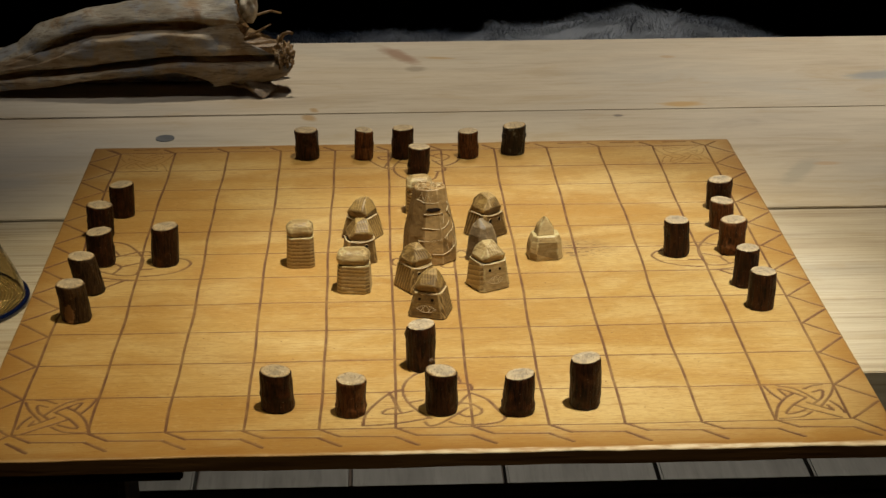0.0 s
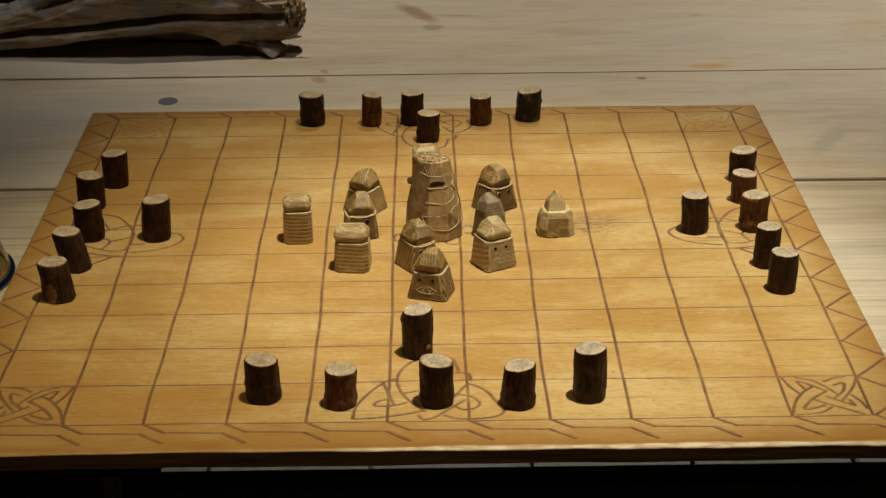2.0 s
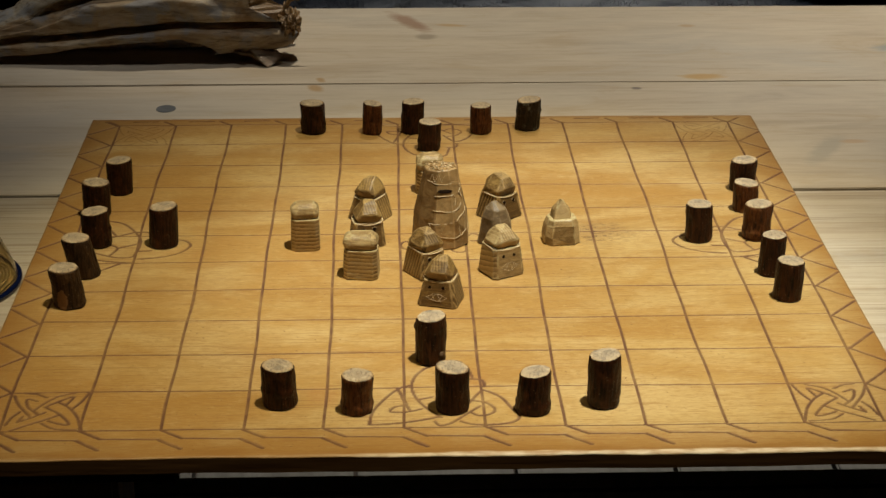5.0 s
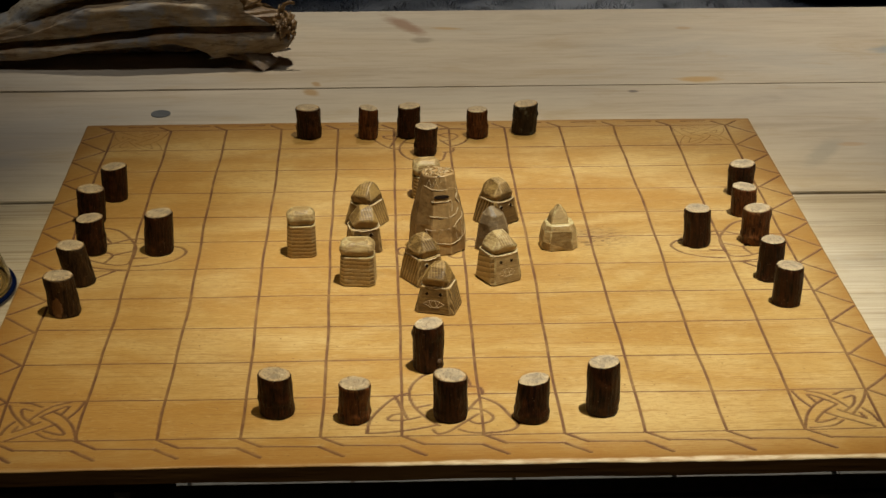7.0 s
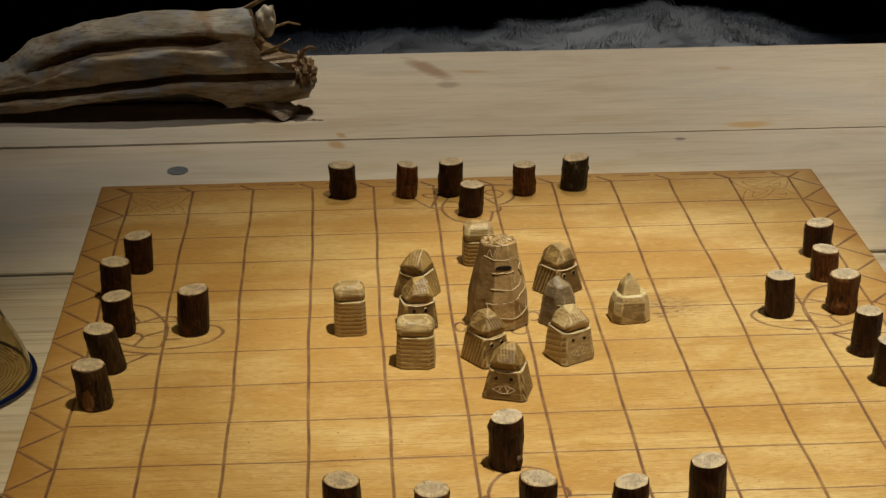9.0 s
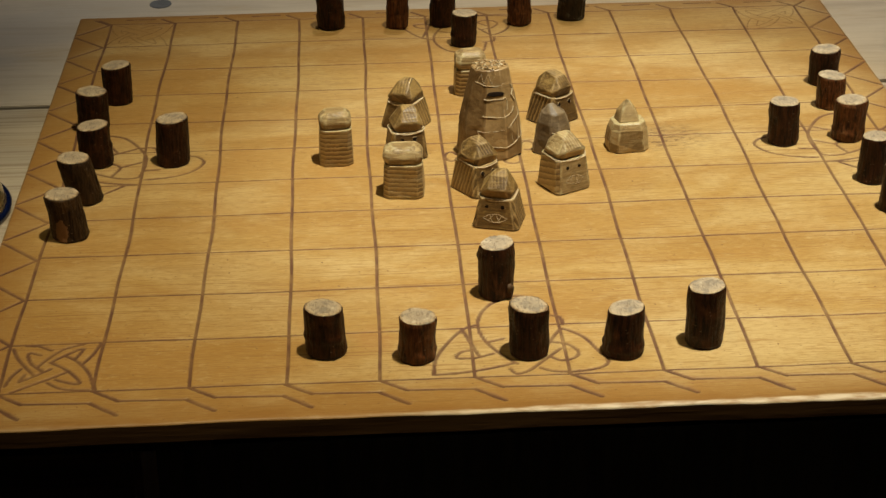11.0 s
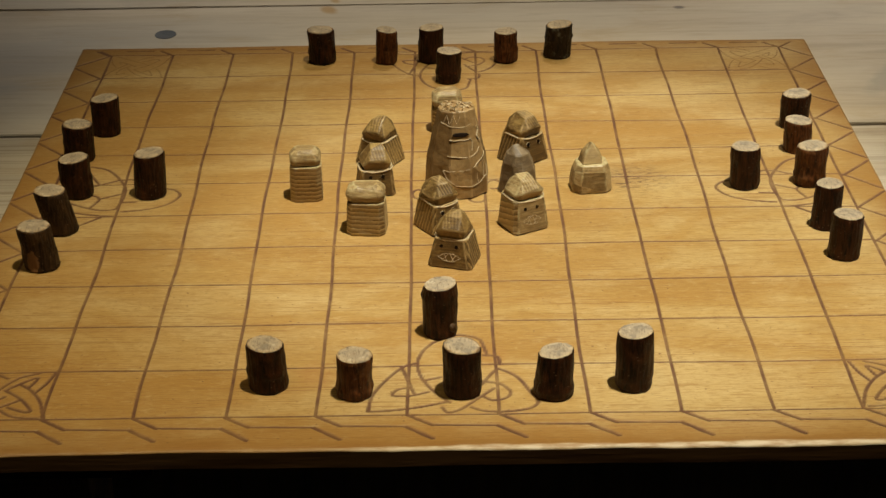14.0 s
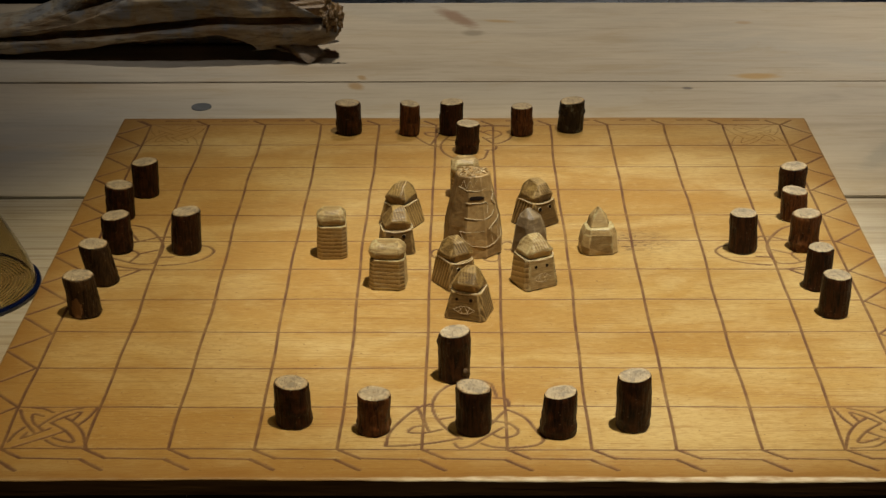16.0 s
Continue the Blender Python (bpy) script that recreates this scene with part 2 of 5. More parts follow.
def cut_face():
    """The sawn end of a twig: pale sapwood with faint rings, grey handling stains and a thin bark edge."""
    n = Net("sawn_twig_end")
    d = n.node("ShaderNodeVectorMath", out=1, props={"operation": "LENGTH"}, i0=n.coords((1, 1, 0), False))
    wob = n.noise(n.coords((190, 190, 190), True), 1, 5, 0.62, 0.5)
    dd = n.math("ADD", d, n.math("MULTIPLY", n.math("SUBTRACT", wob, 0.5), 0.0030))
    rings = n.node("ShaderNodeMath", props={"operation": "SINE"}, i0=n.math("MULTIPLY", dd, 3600.0))
    c = n.ramp(n.math("MULTIPLY", dd, 80.0), [(0.0, (0.20, 0.145, 0.09)), (0.08, (0.32, 0.25, 0.17)), (0.45, (0.355, 0.28, 0.19)), (0.64, (0.43, 0.335, 0.22)), (0.73, (0.40, 0.28, 0.15)), (0.80, (0.13, 0.066, 0.028))])
    c = n.mix(n.math("MULTIPLY", n.math("ADD", rings, 1.0), 0.10, True), c, (0.29, 0.205, 0.125))
    c = n.mix(n.ramp(wob, [(0.50, 0.0), (0.62, 0.85)]), c, (0.215, 0.175, 0.130))
    c = n.mix(n.ramp(wob, [(0.33, 0.6), (0.43, 0.0)]), c, (0.56, 0.465, 0.335))
    saw = n.noise(n.coords((1100, 240, 300), True, (0, 0, 0.6)), 1, 4, 0.65, 0.5)
    c = n.mix(n.ramp(saw, [(0.52, 0.0), (0.63, 0.6)]), c, (0.15, 0.108, 0.070))
    return n.done(c, 0.8, n.bump(saw, 0.45, 0.0005), Specular_IOR_Level=0.15)


M_BOARD = board_wood()
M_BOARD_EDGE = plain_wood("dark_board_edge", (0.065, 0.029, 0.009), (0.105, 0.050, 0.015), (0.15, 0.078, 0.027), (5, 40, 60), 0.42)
PALE = dict(dark=(0.37, 0.29, 0.205), mid=(0.485, 0.397, 0.286), light=(0.555, 0.472, 0.36), grey=(0.425, 0.395, 0.345))
M_PLANK_FAR = plain_wood("scrubbed_pine_far", long=(4.5, 30, 30), rough=0.62, spots=[
    (-0.008, 0.975, 0.05, 0.013, -62, (0.25, 0.135, 0.075), 0.8), (0.010, 0.918, 0.014, 0.012, 0, (0.24, 0.19, 0.13), 0.7), (0.037, 0.962, 0.018, 0.006, -8, (0.40, 0.25, 0.09), 0.7),
    (0.287, 0.772, 0.024, 0.010, 0, (0.46, 0.27, 0.08), 0.85), (0.30, 0.955, 0.010, 0.006, 0, (0.38, 0.23, 0.10), 0.6),
    (0.52, 0.87, 0.04, 0.018, 15, (0.26, 0.27, 0.28), 0.8), (0.56, 0.84, 0.022, 0.012, 0, (0.42, 0.25, 0.15), 0.8), (-0.10, 0.768, 0.005, 0.009, 20, (0.38, 0.22, 0.07), 0.8)], **PALE)
M_PLANK_MID = plain_wood("scrubbed_pine_middle", long=(4.0, 28, 28), rough=0.60, spots=[
    (0.365, 0.555, 0.012, 0.050, -30, (0.33, 0.29, 0.23), 0.6), (0.395, 0.575, 0.014, 0.006, 0, (0.45, 0.28, 0.14), 0.6), (0.40, 0.62, 0.040, 0.006, 12, (0.40, 0.33, 0.24), 0.5),
    (-0.37, 0.60, 0.10, 0.018, 5, (0.40, 0.35, 0.29), 0.5), (-0.105, 0.742, 0.008, 0.014, 20, (0.38, 0.22, 0.07), 0.8), (0.215, 0.735, 0.006, 0.005, 0, (0.11, 0.085, 0.07), 0.85), (-0.39, 0.55, 0.05, 0.02, 10, (0.36, 0.33, 0.29), 0.5)], **PALE)
M_PLANK_NEAR = plain_wood("scrubbed_pine_near", strength=0.7, long=(3.0, 40, 24), rough=0.62, bump=0.3, dark=(0.31, 0.24, 0.16), mid=(0.41, 0.335, 0.24), light=(0.48, 0.405, 0.305), grey=(0.37, 0.34, 0.295))
M_DARKWOOD = plain_wood("dark_brown_timber", (0.13, 0.068, 0.028), (0.23, 0.125, 0.052), (0.32, 0.185, 0.08), (4, 40, 40), 0.6)
M_FLOORBOARD = plain_wood("worn_grey_floor_wood", (0.09, 0.085, 0.077), (0.135, 0.128, 0.117), (0.18, 0.172, 0.158), (40, 3, 40), 0.6, vary=True)
M_ROOM = plain_wood("tarred_dark_timber", (0.030, 0.020, 0.014), (0.055, 0.036, 0.025), (0.085, 0.057, 0.040), (30, 30, 2), 0.8)
M_CARVED = carved_wood("weathered_carved_wood", (0.050, 0.025, 0.0085), (0.170, 0.095, 0.028), (0.40, 0.26, 0.088))
M_CARVED_PALE = carved_wood("pale_carved_wood", (0.13, 0.076, 0.027), (0.33, 0.218, 0.090), (0.52, 0.38, 0.185))
M_CARVED_GREY = carved_wood("greyed_carved_wood", (0.08, 0.05, 0.026), (0.16, 0.108, 0.056), (0.25, 0.18, 0.10))
M_KING = carved_wood("brown_carved_wood", (0.11, 0.058, 0.02), (0.24, 0.142, 0.054), (0.38, 0.245, 0.105), (160, 160, 55))
M_CUT = plain_wood("fresh_knife_cut", (0.33, 0.235, 0.125), (0.47, 0.355, 0.205), (0.56, 0.44, 0.275), (200, 200, 200), 0.7)
# near-black colour in place of the shade inside eye holes and slot
M_HOLE = Net("painted_hollow_shade")
M_HOLE = M_HOLE.done(M_HOLE.mix(M_HOLE.noise(M_HOLE.coords((300, 300, 300))), (0.010, 0.006, 0.004), (0.022, 0.013, 0.008)), 0.9, Specular_IOR_Level=0.05)
M_BARK_BLACK = bark("blackish_bark", (0.004, 0.0013, 0.0005), (0.044, 0.0135, 0.0042), (0.12, 0.042, 0.013))
M_BARK_RED = bark("reddish_bark", (0.018, 0.006, 0.002), (0.135, 0.046, 0.014), (0.26, 0.115, 0.040))
M_BARK_BROWN = bark("peeling_brown_bark", (0.010, 0.005, 0.0025), (0.055, 0.028, 0.012), (0.11, 0.058, 0.022))
M_BARK_LICHEN = bark("lichen_grown_bark", (0.005, 0.003, 0.002), (0.034, 0.021, 0.011), (0.30, 0.29, 0.22))
M_TWIG_END = cut_face()


# ---- building helpers ----
def part(name, bm, material, parent=None, label="", smooth=False, mesh=None):
    """Links a bmesh as one mesh object, under a parent if given."""
    if mesh is None:
        mesh = bpy.data.meshes.new(name)
        bm.to_mesh(mesh)
        bm.free()
        for m in material if isinstance(material, (list, tuple)) else [material]:
            mesh.materials.append(m)
        if smooth:
            mesh.polygons.foreach_set("use_smooth", [True] * len(mesh.polygons))
    ob = new(name, mesh)
    if parent:
        ob.parent = parent
    if label:
        tagged(ob, label)
    return ob


def empty(name, x, y, z, turn=0):
    ob = new(name)
    ob.empty_display_size = 0.02
    ob.matrix_world = pose(x, y, z, 0, 0, turn)
    return ob


def box(bm, x0, x1, y0, y1, z0, z1, bevel=0.0, cuts=0, wear=0.0):
    """A box with bevelled and slightly uneven edges."""
    geo = bmesh.ops.create_cube(bm, size=1.0)
    vs = geo["verts"]
    for v in vs:
        v.co = Vector(((x0 + x1) / 2 + v.co.x * (x1 - x0), (y0 + y1) / 2 + v.co.y * (y1 - y0), (z0 + z1) / 2 + v.co.z * (z1 - z0)))
    if cuts:
        long = [e for e in {e for v in vs for e in v.link_edges} if abs((e.verts[0].co - e.verts[1].co).x) > 0.5 * (x1 - x0)]
        bmesh.ops.subdivide_edges(bm, edges=long, cuts=cuts, use_grid_fill=True)
        for v in bm.verts:
            v.co += Vector((0, wear * noise.noise(v.co * 7 + Vector((3, y0 * 9, 1))), 0.4 * wear * noise.noise(v.co * 5)))
    if bevel:
        edges = [e for e in bm.edges if len(e.link_faces) == 2 and e.calc_face_angle(0) > 0.6]
        bmesh.ops.bevel(bm, geom=edges, offset=bevel, segments=2, affect="EDGES")
    return bm


def revolve(profile, steps=48, close=True):
    """A turned shape from (radius, z) rows."""
    bm = bmesh.new()
    rings = [[bm.verts.new((r * math.cos(a), r * math.sin(a), z)) for a in (2 * math.pi * i / steps for i in range(steps))] for r, z in profile]
    for k in range(len(rings) - (0 if close else 1)):
        lo, hi = rings[k], rings[(k + 1) % len(rings)]
        for i in range(steps):
            j = (i + 1) % steps
            bm.faces.new((lo[i], lo[j], hi[j], hi[i]))
    bmesh.ops.recalc_face_normals(bm, faces=bm.faces)
    return bm


def tube(bm, points, radius, sides=6, index=0, taper=1.0):
    """A thin round stick along a line of points."""
    rings, count = [], len(points)
    for k, p in enumerate(points):
        p = Vector(p)
        way = (Vector(points[min(k + 1, count - 1)]) - Vector(points[max(k - 1, 0)])).normalized()
        side = way.orthogonal().normalized()
        up = way.cross(side)
        r = radius * (1 + (taper - 1) * k / max(count - 1, 1))
        rings.append([bm.verts.new(p + r * (math.cos(a) * side + math.sin(a) * up)) for a in (2 * math.pi * i / sides for i in range(sides))])
    for lo, hi in zip(rings, rings[1:]):
        best = min(range(sides), key=lambda s: sum((lo[i].co - hi[(i + s) % sides].co).length for i in range(sides)))
        for i in range(sides):
            j = (i + 1) % sides
            bm.faces.new((lo[i], lo[j], hi[(j + best) % sides], hi[(i + best) % sides])).material_index = index
    for ring in (rings[0], rings[-1]):
        bm.faces.new(ring).material_index = index


# ---- the room: floor, walls, ceiling ----
FLOOR = -0.75
floor = part("floor", box(bmesh.new(), -2.6, 2.6, -2.2, 3.6, FLOOR - 0.1, FLOOR - 0.028), M_ROOM)
tagged(floor, "worn grey plank floor in a dim room", "floor", kind="structure")
for name, dims in (("wall_north", (-2.6, 2.6, 3.6, 3.7, FLOOR - 0.1, 5.2)), ("wall_south", (-2.6, 2.6, -2.3, -2.2, FLOOR - 0.1, 5.2)),
                   ("wall_east", (2.6, 2.7, -2.3, 3.7, FLOOR - 0.1, 5.2)), ("wall_west", (-2.7, -2.6, -2.3, 3.7, FLOOR - 0.1, 5.2))):
    tagged(part(name, box(bmesh.new(), *dims), M_ROOM), "dark tarred timber wall in deep shade", "wall", kind="structure")
tagged(part("ceiling", box(bmesh.new(), -2.7, 2.7, -2.3, 3.7, 5.2, 5.3), M_ROOM), "dark timber ceiling", "ceiling", kind="structure")

# ---- the table ----
TOP = -0.0225


def tight(ob, edge):
    """Closes a seam little by little towards the east."""
    for v in ob.data.vertices:
        if abs(v.co.y - edge) < 0.004:
            v.co.y += 0.0029 * min(max((v.co.x + 0.30) / 0.45, 0), 1)
    return ob


table = empty("table", 0.1, 0.57, FLOOR)
tagged(table, "long table of pale scrubbed pine planks with open seams", "table")


def under(ob, thing):
    """Parents ob to thing and keeps its place."""
    ob.parent = thing
    ob.matrix_parent_inverse = thing.matrix_world.inverted()
    return ob


bpy.context.view_layer.update()
for name, (y0, y1), m, label in (("plank", (0.116, 0.4518), M_PLANK_NEAR, "coarse-grained pale pine plank"), ("plank", (0.4572, 0.7522), M_PLANK_MID, "pale pine plank with grey stains"),
                                 ("plank", (0.7562, 1.034), M_PLANK_FAR, "pale pine plank with knots and resin stains")):
    under(part(name, box(bmesh.new(), -1.15, 1.35, y0, y1, TOP - 0.032, TOP, 0.0007, 60, 0.0006), m, None, label), table)
tight(table.children[1], 0.7522)
plug = bmesh.new()
bmesh.ops.create_cone(plug, cap_ends=True, segments=28, radius1=0.0098, radius2=0.0093, depth=0.002)
for v in plug.verts:
    v.co = Vector((v.co.x * 1.0 - 0.2465, v.co.y * 1.15 + 0.681, v.co.z + TOP - 0.0004))
under(part("wood_plug", plug, plain_wood("bluish_grey_plug", (0.05, 0.055, 0.062), (0.085, 0.09, 0.098), (0.12, 0.125, 0.13), (30, 60, 60), 0.55), None, "bluish-grey round plug"), table)
for x0, x1, y0, y1, low in ((-0.95, 1.15, 0.135, 0.165, 0.046), (-0.95, 1.15, 0.95, 0.98, 0.13)):
    under(part("apron", box(bmesh.new(), x0, x1, y0, y1, TOP - low, TOP - 0.033, 0.002), M_DARKWOOD), table)
for x in (-0.93, 1.07):
    for y in (0.20, 0.88):
        under(part("leg", box(bmesh.new(), x, x + 0.07, y, y + 0.07, FLOOR, TOP - 0.033, 0.004), M_DARKWOOD), table)

under(part("lower_panel", box(bmesh.new(), -0.93, 1.13, 0.30, 0.33, FLOOR, -0.2245, 0.003), M_ROOM, None, "tarred dark board below the top"), table)

# a low trestle that carries the overhanging edge of the board
trestle = empty("trestle", -0.4, 0.06, FLOOR)
tagged(trestle, "dark brown timber post under the edge of the game board", "trestle")
bpy.context.view_layer.update()
under(part("leg", box(bmesh.new(), -0.46, -0.205, 0.000, 0.070, FLOOR, TOP - 0.0004, 0.004), M_DARKWOOD), trestle)

# ---- the game board ----
CELL, ROW = 0.05, 0.0517
X0, X1, Y0, Y1 = -0.3015, 0.3005, -0.0345, 0.5865
THICK = 0.0110


def carve_lines():
    """All carved strokes of the board: (points, half width, depth)."""
    out = []
    rnd = random.Random(5)
    for i in range(12):
        x, ph, amp = (i - 5.5) * CELL, rnd.uniform(0, 6), rnd.uniform(0.0004, 0.0010)
        pts = [(x + amp * math.sin(y * 17 + ph) + 0.4 * amp * math.sin(y * 61 + 2 * ph), y) for y in np.linspace(0.0, 11 * ROW, 34)]
        out.append((pts, 0.00082, 0.0007))
    for j in range(0, 12):
        y, ph = j * ROW + (0, 0.0008, 0.0014, 0.0022, 0.0016, 0.0008, 0.0012, 0.0, 0.0008, 0.0004, 0.0, 0.0)[j], rnd.uniform(0, 6)
        pts = [(x, y + 0.0007 * math.sin(x * 9 + ph) + 0.0002 * math.sin(x * 57 + ph)) for x in np.linspace(-0.275, 0.275, 30)]
        out.append((pts, 0.00066, 0.0003))
    # zigzag along both sides
    for side in (-1, 1):
        edge = (X1 if side > 0 else -X0) - 0.0015
        for j in range(11):
            y = j * ROW
            out.append(([(side * 0.2765, y + rnd.uniform(-0.001, 0.001)), (side * edge, y + 0.0245)], 0.0010, 0.0006))
            out.append(([(side * edge, y + 0.029), (side * 0.2765, y + ROW + rnd.uniform(-0.001, 0.001))], 0.0010, 0.0006))
        out.append(([(side * 0.2765, 0), (side * edge, -0.0245)], 0.0010, 0.0006))
        out.append(([(side * 0.2765, 11 * ROW), (side * (edge - 0.012), 11 * ROW + 0.011)], 0.0010, 0.0006))
    # meander of dashes along the near and far edges
    for i in range(12):
        x = (i - 5.5) * CELL
        if i < 11:
            out.append(([(x, 0.0), (x + 0.0135, -0.0105)], 0.0012, 0.0007))
            out.append(([(x + 0.0135, -0.0105), (x + 0.049, -0.0118)], 0.0008, 0.0004))
        out.append(([(x - 0.001, -0.0118), (x + 0.0135, -0.0240)], 0.0012, 0.0007))
        out.append(([(x, 11 * ROW), (x - 0.010, 11 * ROW + 0.0105)], 0.0011, 0.0006))
        if i < 11:
            out.append(([(x + 0.012, 11 * ROW + 0.0105), (x + 0.034, 11 * ROW + 0.0112)], 0.0008, 0.0004))
    return out


def smooth_line(points, n=6):
    """A rounded line through the points."""
    if len(points) < 3:
        return points
    p = [points[0], *points, points[-1]]
    out = []
    for a, b, c, d in zip(p, p[1:], p[2:], p[3:]):
        for k in range(n):
            t = k / n
            out.append(tuple(0.5 * (2 * b[i] + (c[i] - a[i]) * t + (2 * a[i] - 5 * b[i] + 4 * c[i] - d[i]) * t * t + (3 * b[i] - a[i] - 3 * c[i] + d[i]) * t ** 3) for i in (0, 1)))
    return [*out, points[-1]]


# interlaced knots, in millimetres
WINGS = [
    [(-20, 56), (-28, 52), (-37, 39), (-45, 21), (-47, 4)], [(-47, 4), (-33, 5), (-18, 8), (-3, 13)],
    [(-14, 24), (-24, 20), (-32, 20), (-34, 22), (-31, 27), (-25, 29)], [(-29, 52), (-22, 23)],
    [(-11, 80), (-17, 70), (-20, 56), (-18, 41), (-11, 25), (-2, 12)], [(-6, 7), (-3, 2), (4, 5), (12, 14), (23, 27)]]
WINGS_B = [
    [(16, 31), (24, 46), (28, 47), (37, 38), (43, 23), (47, 12), (42, 5), (29, 2), (17, 3), (10, 7)],
    [(17, 35), (26, 32), (31, 26), (32, 21), (29, 16), (22, 14), (17, 18)], [(17, 82), (20, 65)], [(18, 64), (26, 62), (27, 53)], [(-15, 37), (-7, 40)],
    [(-11, 80), (2, 88), (12, 86), (17, 82)]]
CORNER = [
    [(8, 51), (15, 50), (22, 45)], [(1, 48), (6, 35), (16, 19)], [(20, 23), (13, 31), (10, 40), (11, 43), (17, 40)], [(17, 28), (23, 39), (30, 47), (39, 51)],
    [(23, 32), (31, 40), (39, 46), (36, 35)], [(41, 30), (45, 39), (48, 51)], [(31, 38), (38, 31), (45, 19), (50, 2)]]
CORNER_B = [
    [(23, 32), (33, 23), (41, 11), (38, 9), (28, 14)], [(9, 13), (17, 19), (24, 25)], [(2, 9), (4, 18), (8, 26)], [(6, 2), (17, 10), (26, 16), (34, 22)],
    [(24, 11), (33, 4), (47, 2)], [(11, 20), (9, 14)]]
SIDE = [
    [(-254, 342), (-241, 336), (-230, 319), (-224, 301), (-225, 278), (-228, 271), (-240, 271), (-258, 281)], [(-222, 267), (-206, 270), (-192, 278), (-185, 291), (-189, 300), (-195, 303)],
    [(-253, 330), (-244, 312)], [(-248, 308), (-231, 319)], [(-244, 275), (-240, 288), (-246, 294)], [(-240, 288), (-227, 295)], [(-256, 267), (-240, 262), (-227, 260)],
    [(-249, 244), (-235, 258)], [(-230, 319), (-219, 318), (-216, 301)], [(-223, 282), (-214, 283)]]


def knot_lines():
    out = []
    top = 11 * ROW * 1000
    for s in WINGS + WINGS_B:
        out.append(([(x / 1000, y / 1000) for x, y in smooth_line(s)], 0.0010, 0.0005))
        out.append(([(x / 1000, (top - y) / 1000) for x, y in smooth_line(s)], 0.0009, 0.0005))
    for s in CORNER + CORNER_B:
        for sx, far in ((-1, 0), (1, 0), (-1, 1), (1, 1)):
            out.append(([(sx * (0.275 - x / 1000), (top - y) / 1000 if far else y / 1000) for x, y in smooth_line(s)], 0.00026 if far else 0.00095, 0.0002 if far else 0.0006))
    for s in SIDE:
        for sx in (-1, 1):
            out.append(([(-sx * x / 1000, y / 1000) for x, y in smooth_line(s)], 0.0010, 0.0005))
    for cx, cy, rx, ry, a, b in ((-0.0205, 0.2880, 0.0042, 0.0075, 0.4, 6.0), (0.0200, 0.2790, 0.0055, 0.0050, 3.4, 6.6), (0.0320, 0.3030, 0.0050, 0.0070, -2.0, 2.6)):
        out.append(([(cx + rx * math.cos(q), cy + ry * math.sin(q)) for q in np.linspace(a, b, 18)], 0.0010, 0.0005))
    return out


def graded(lo, hi, lines, reach, fine, coarse):
    """Steps from lo to hi, close together round the given lines."""
    out, at = [lo], lo
    while at < hi - fine:
        near = min(abs(at + coarse * 0.5 - q) for q in lines)
        at = min(at + (fine if near < reach else coarse), hi)
        out.append(at)
    out[-1] = hi
    return np.array(out)


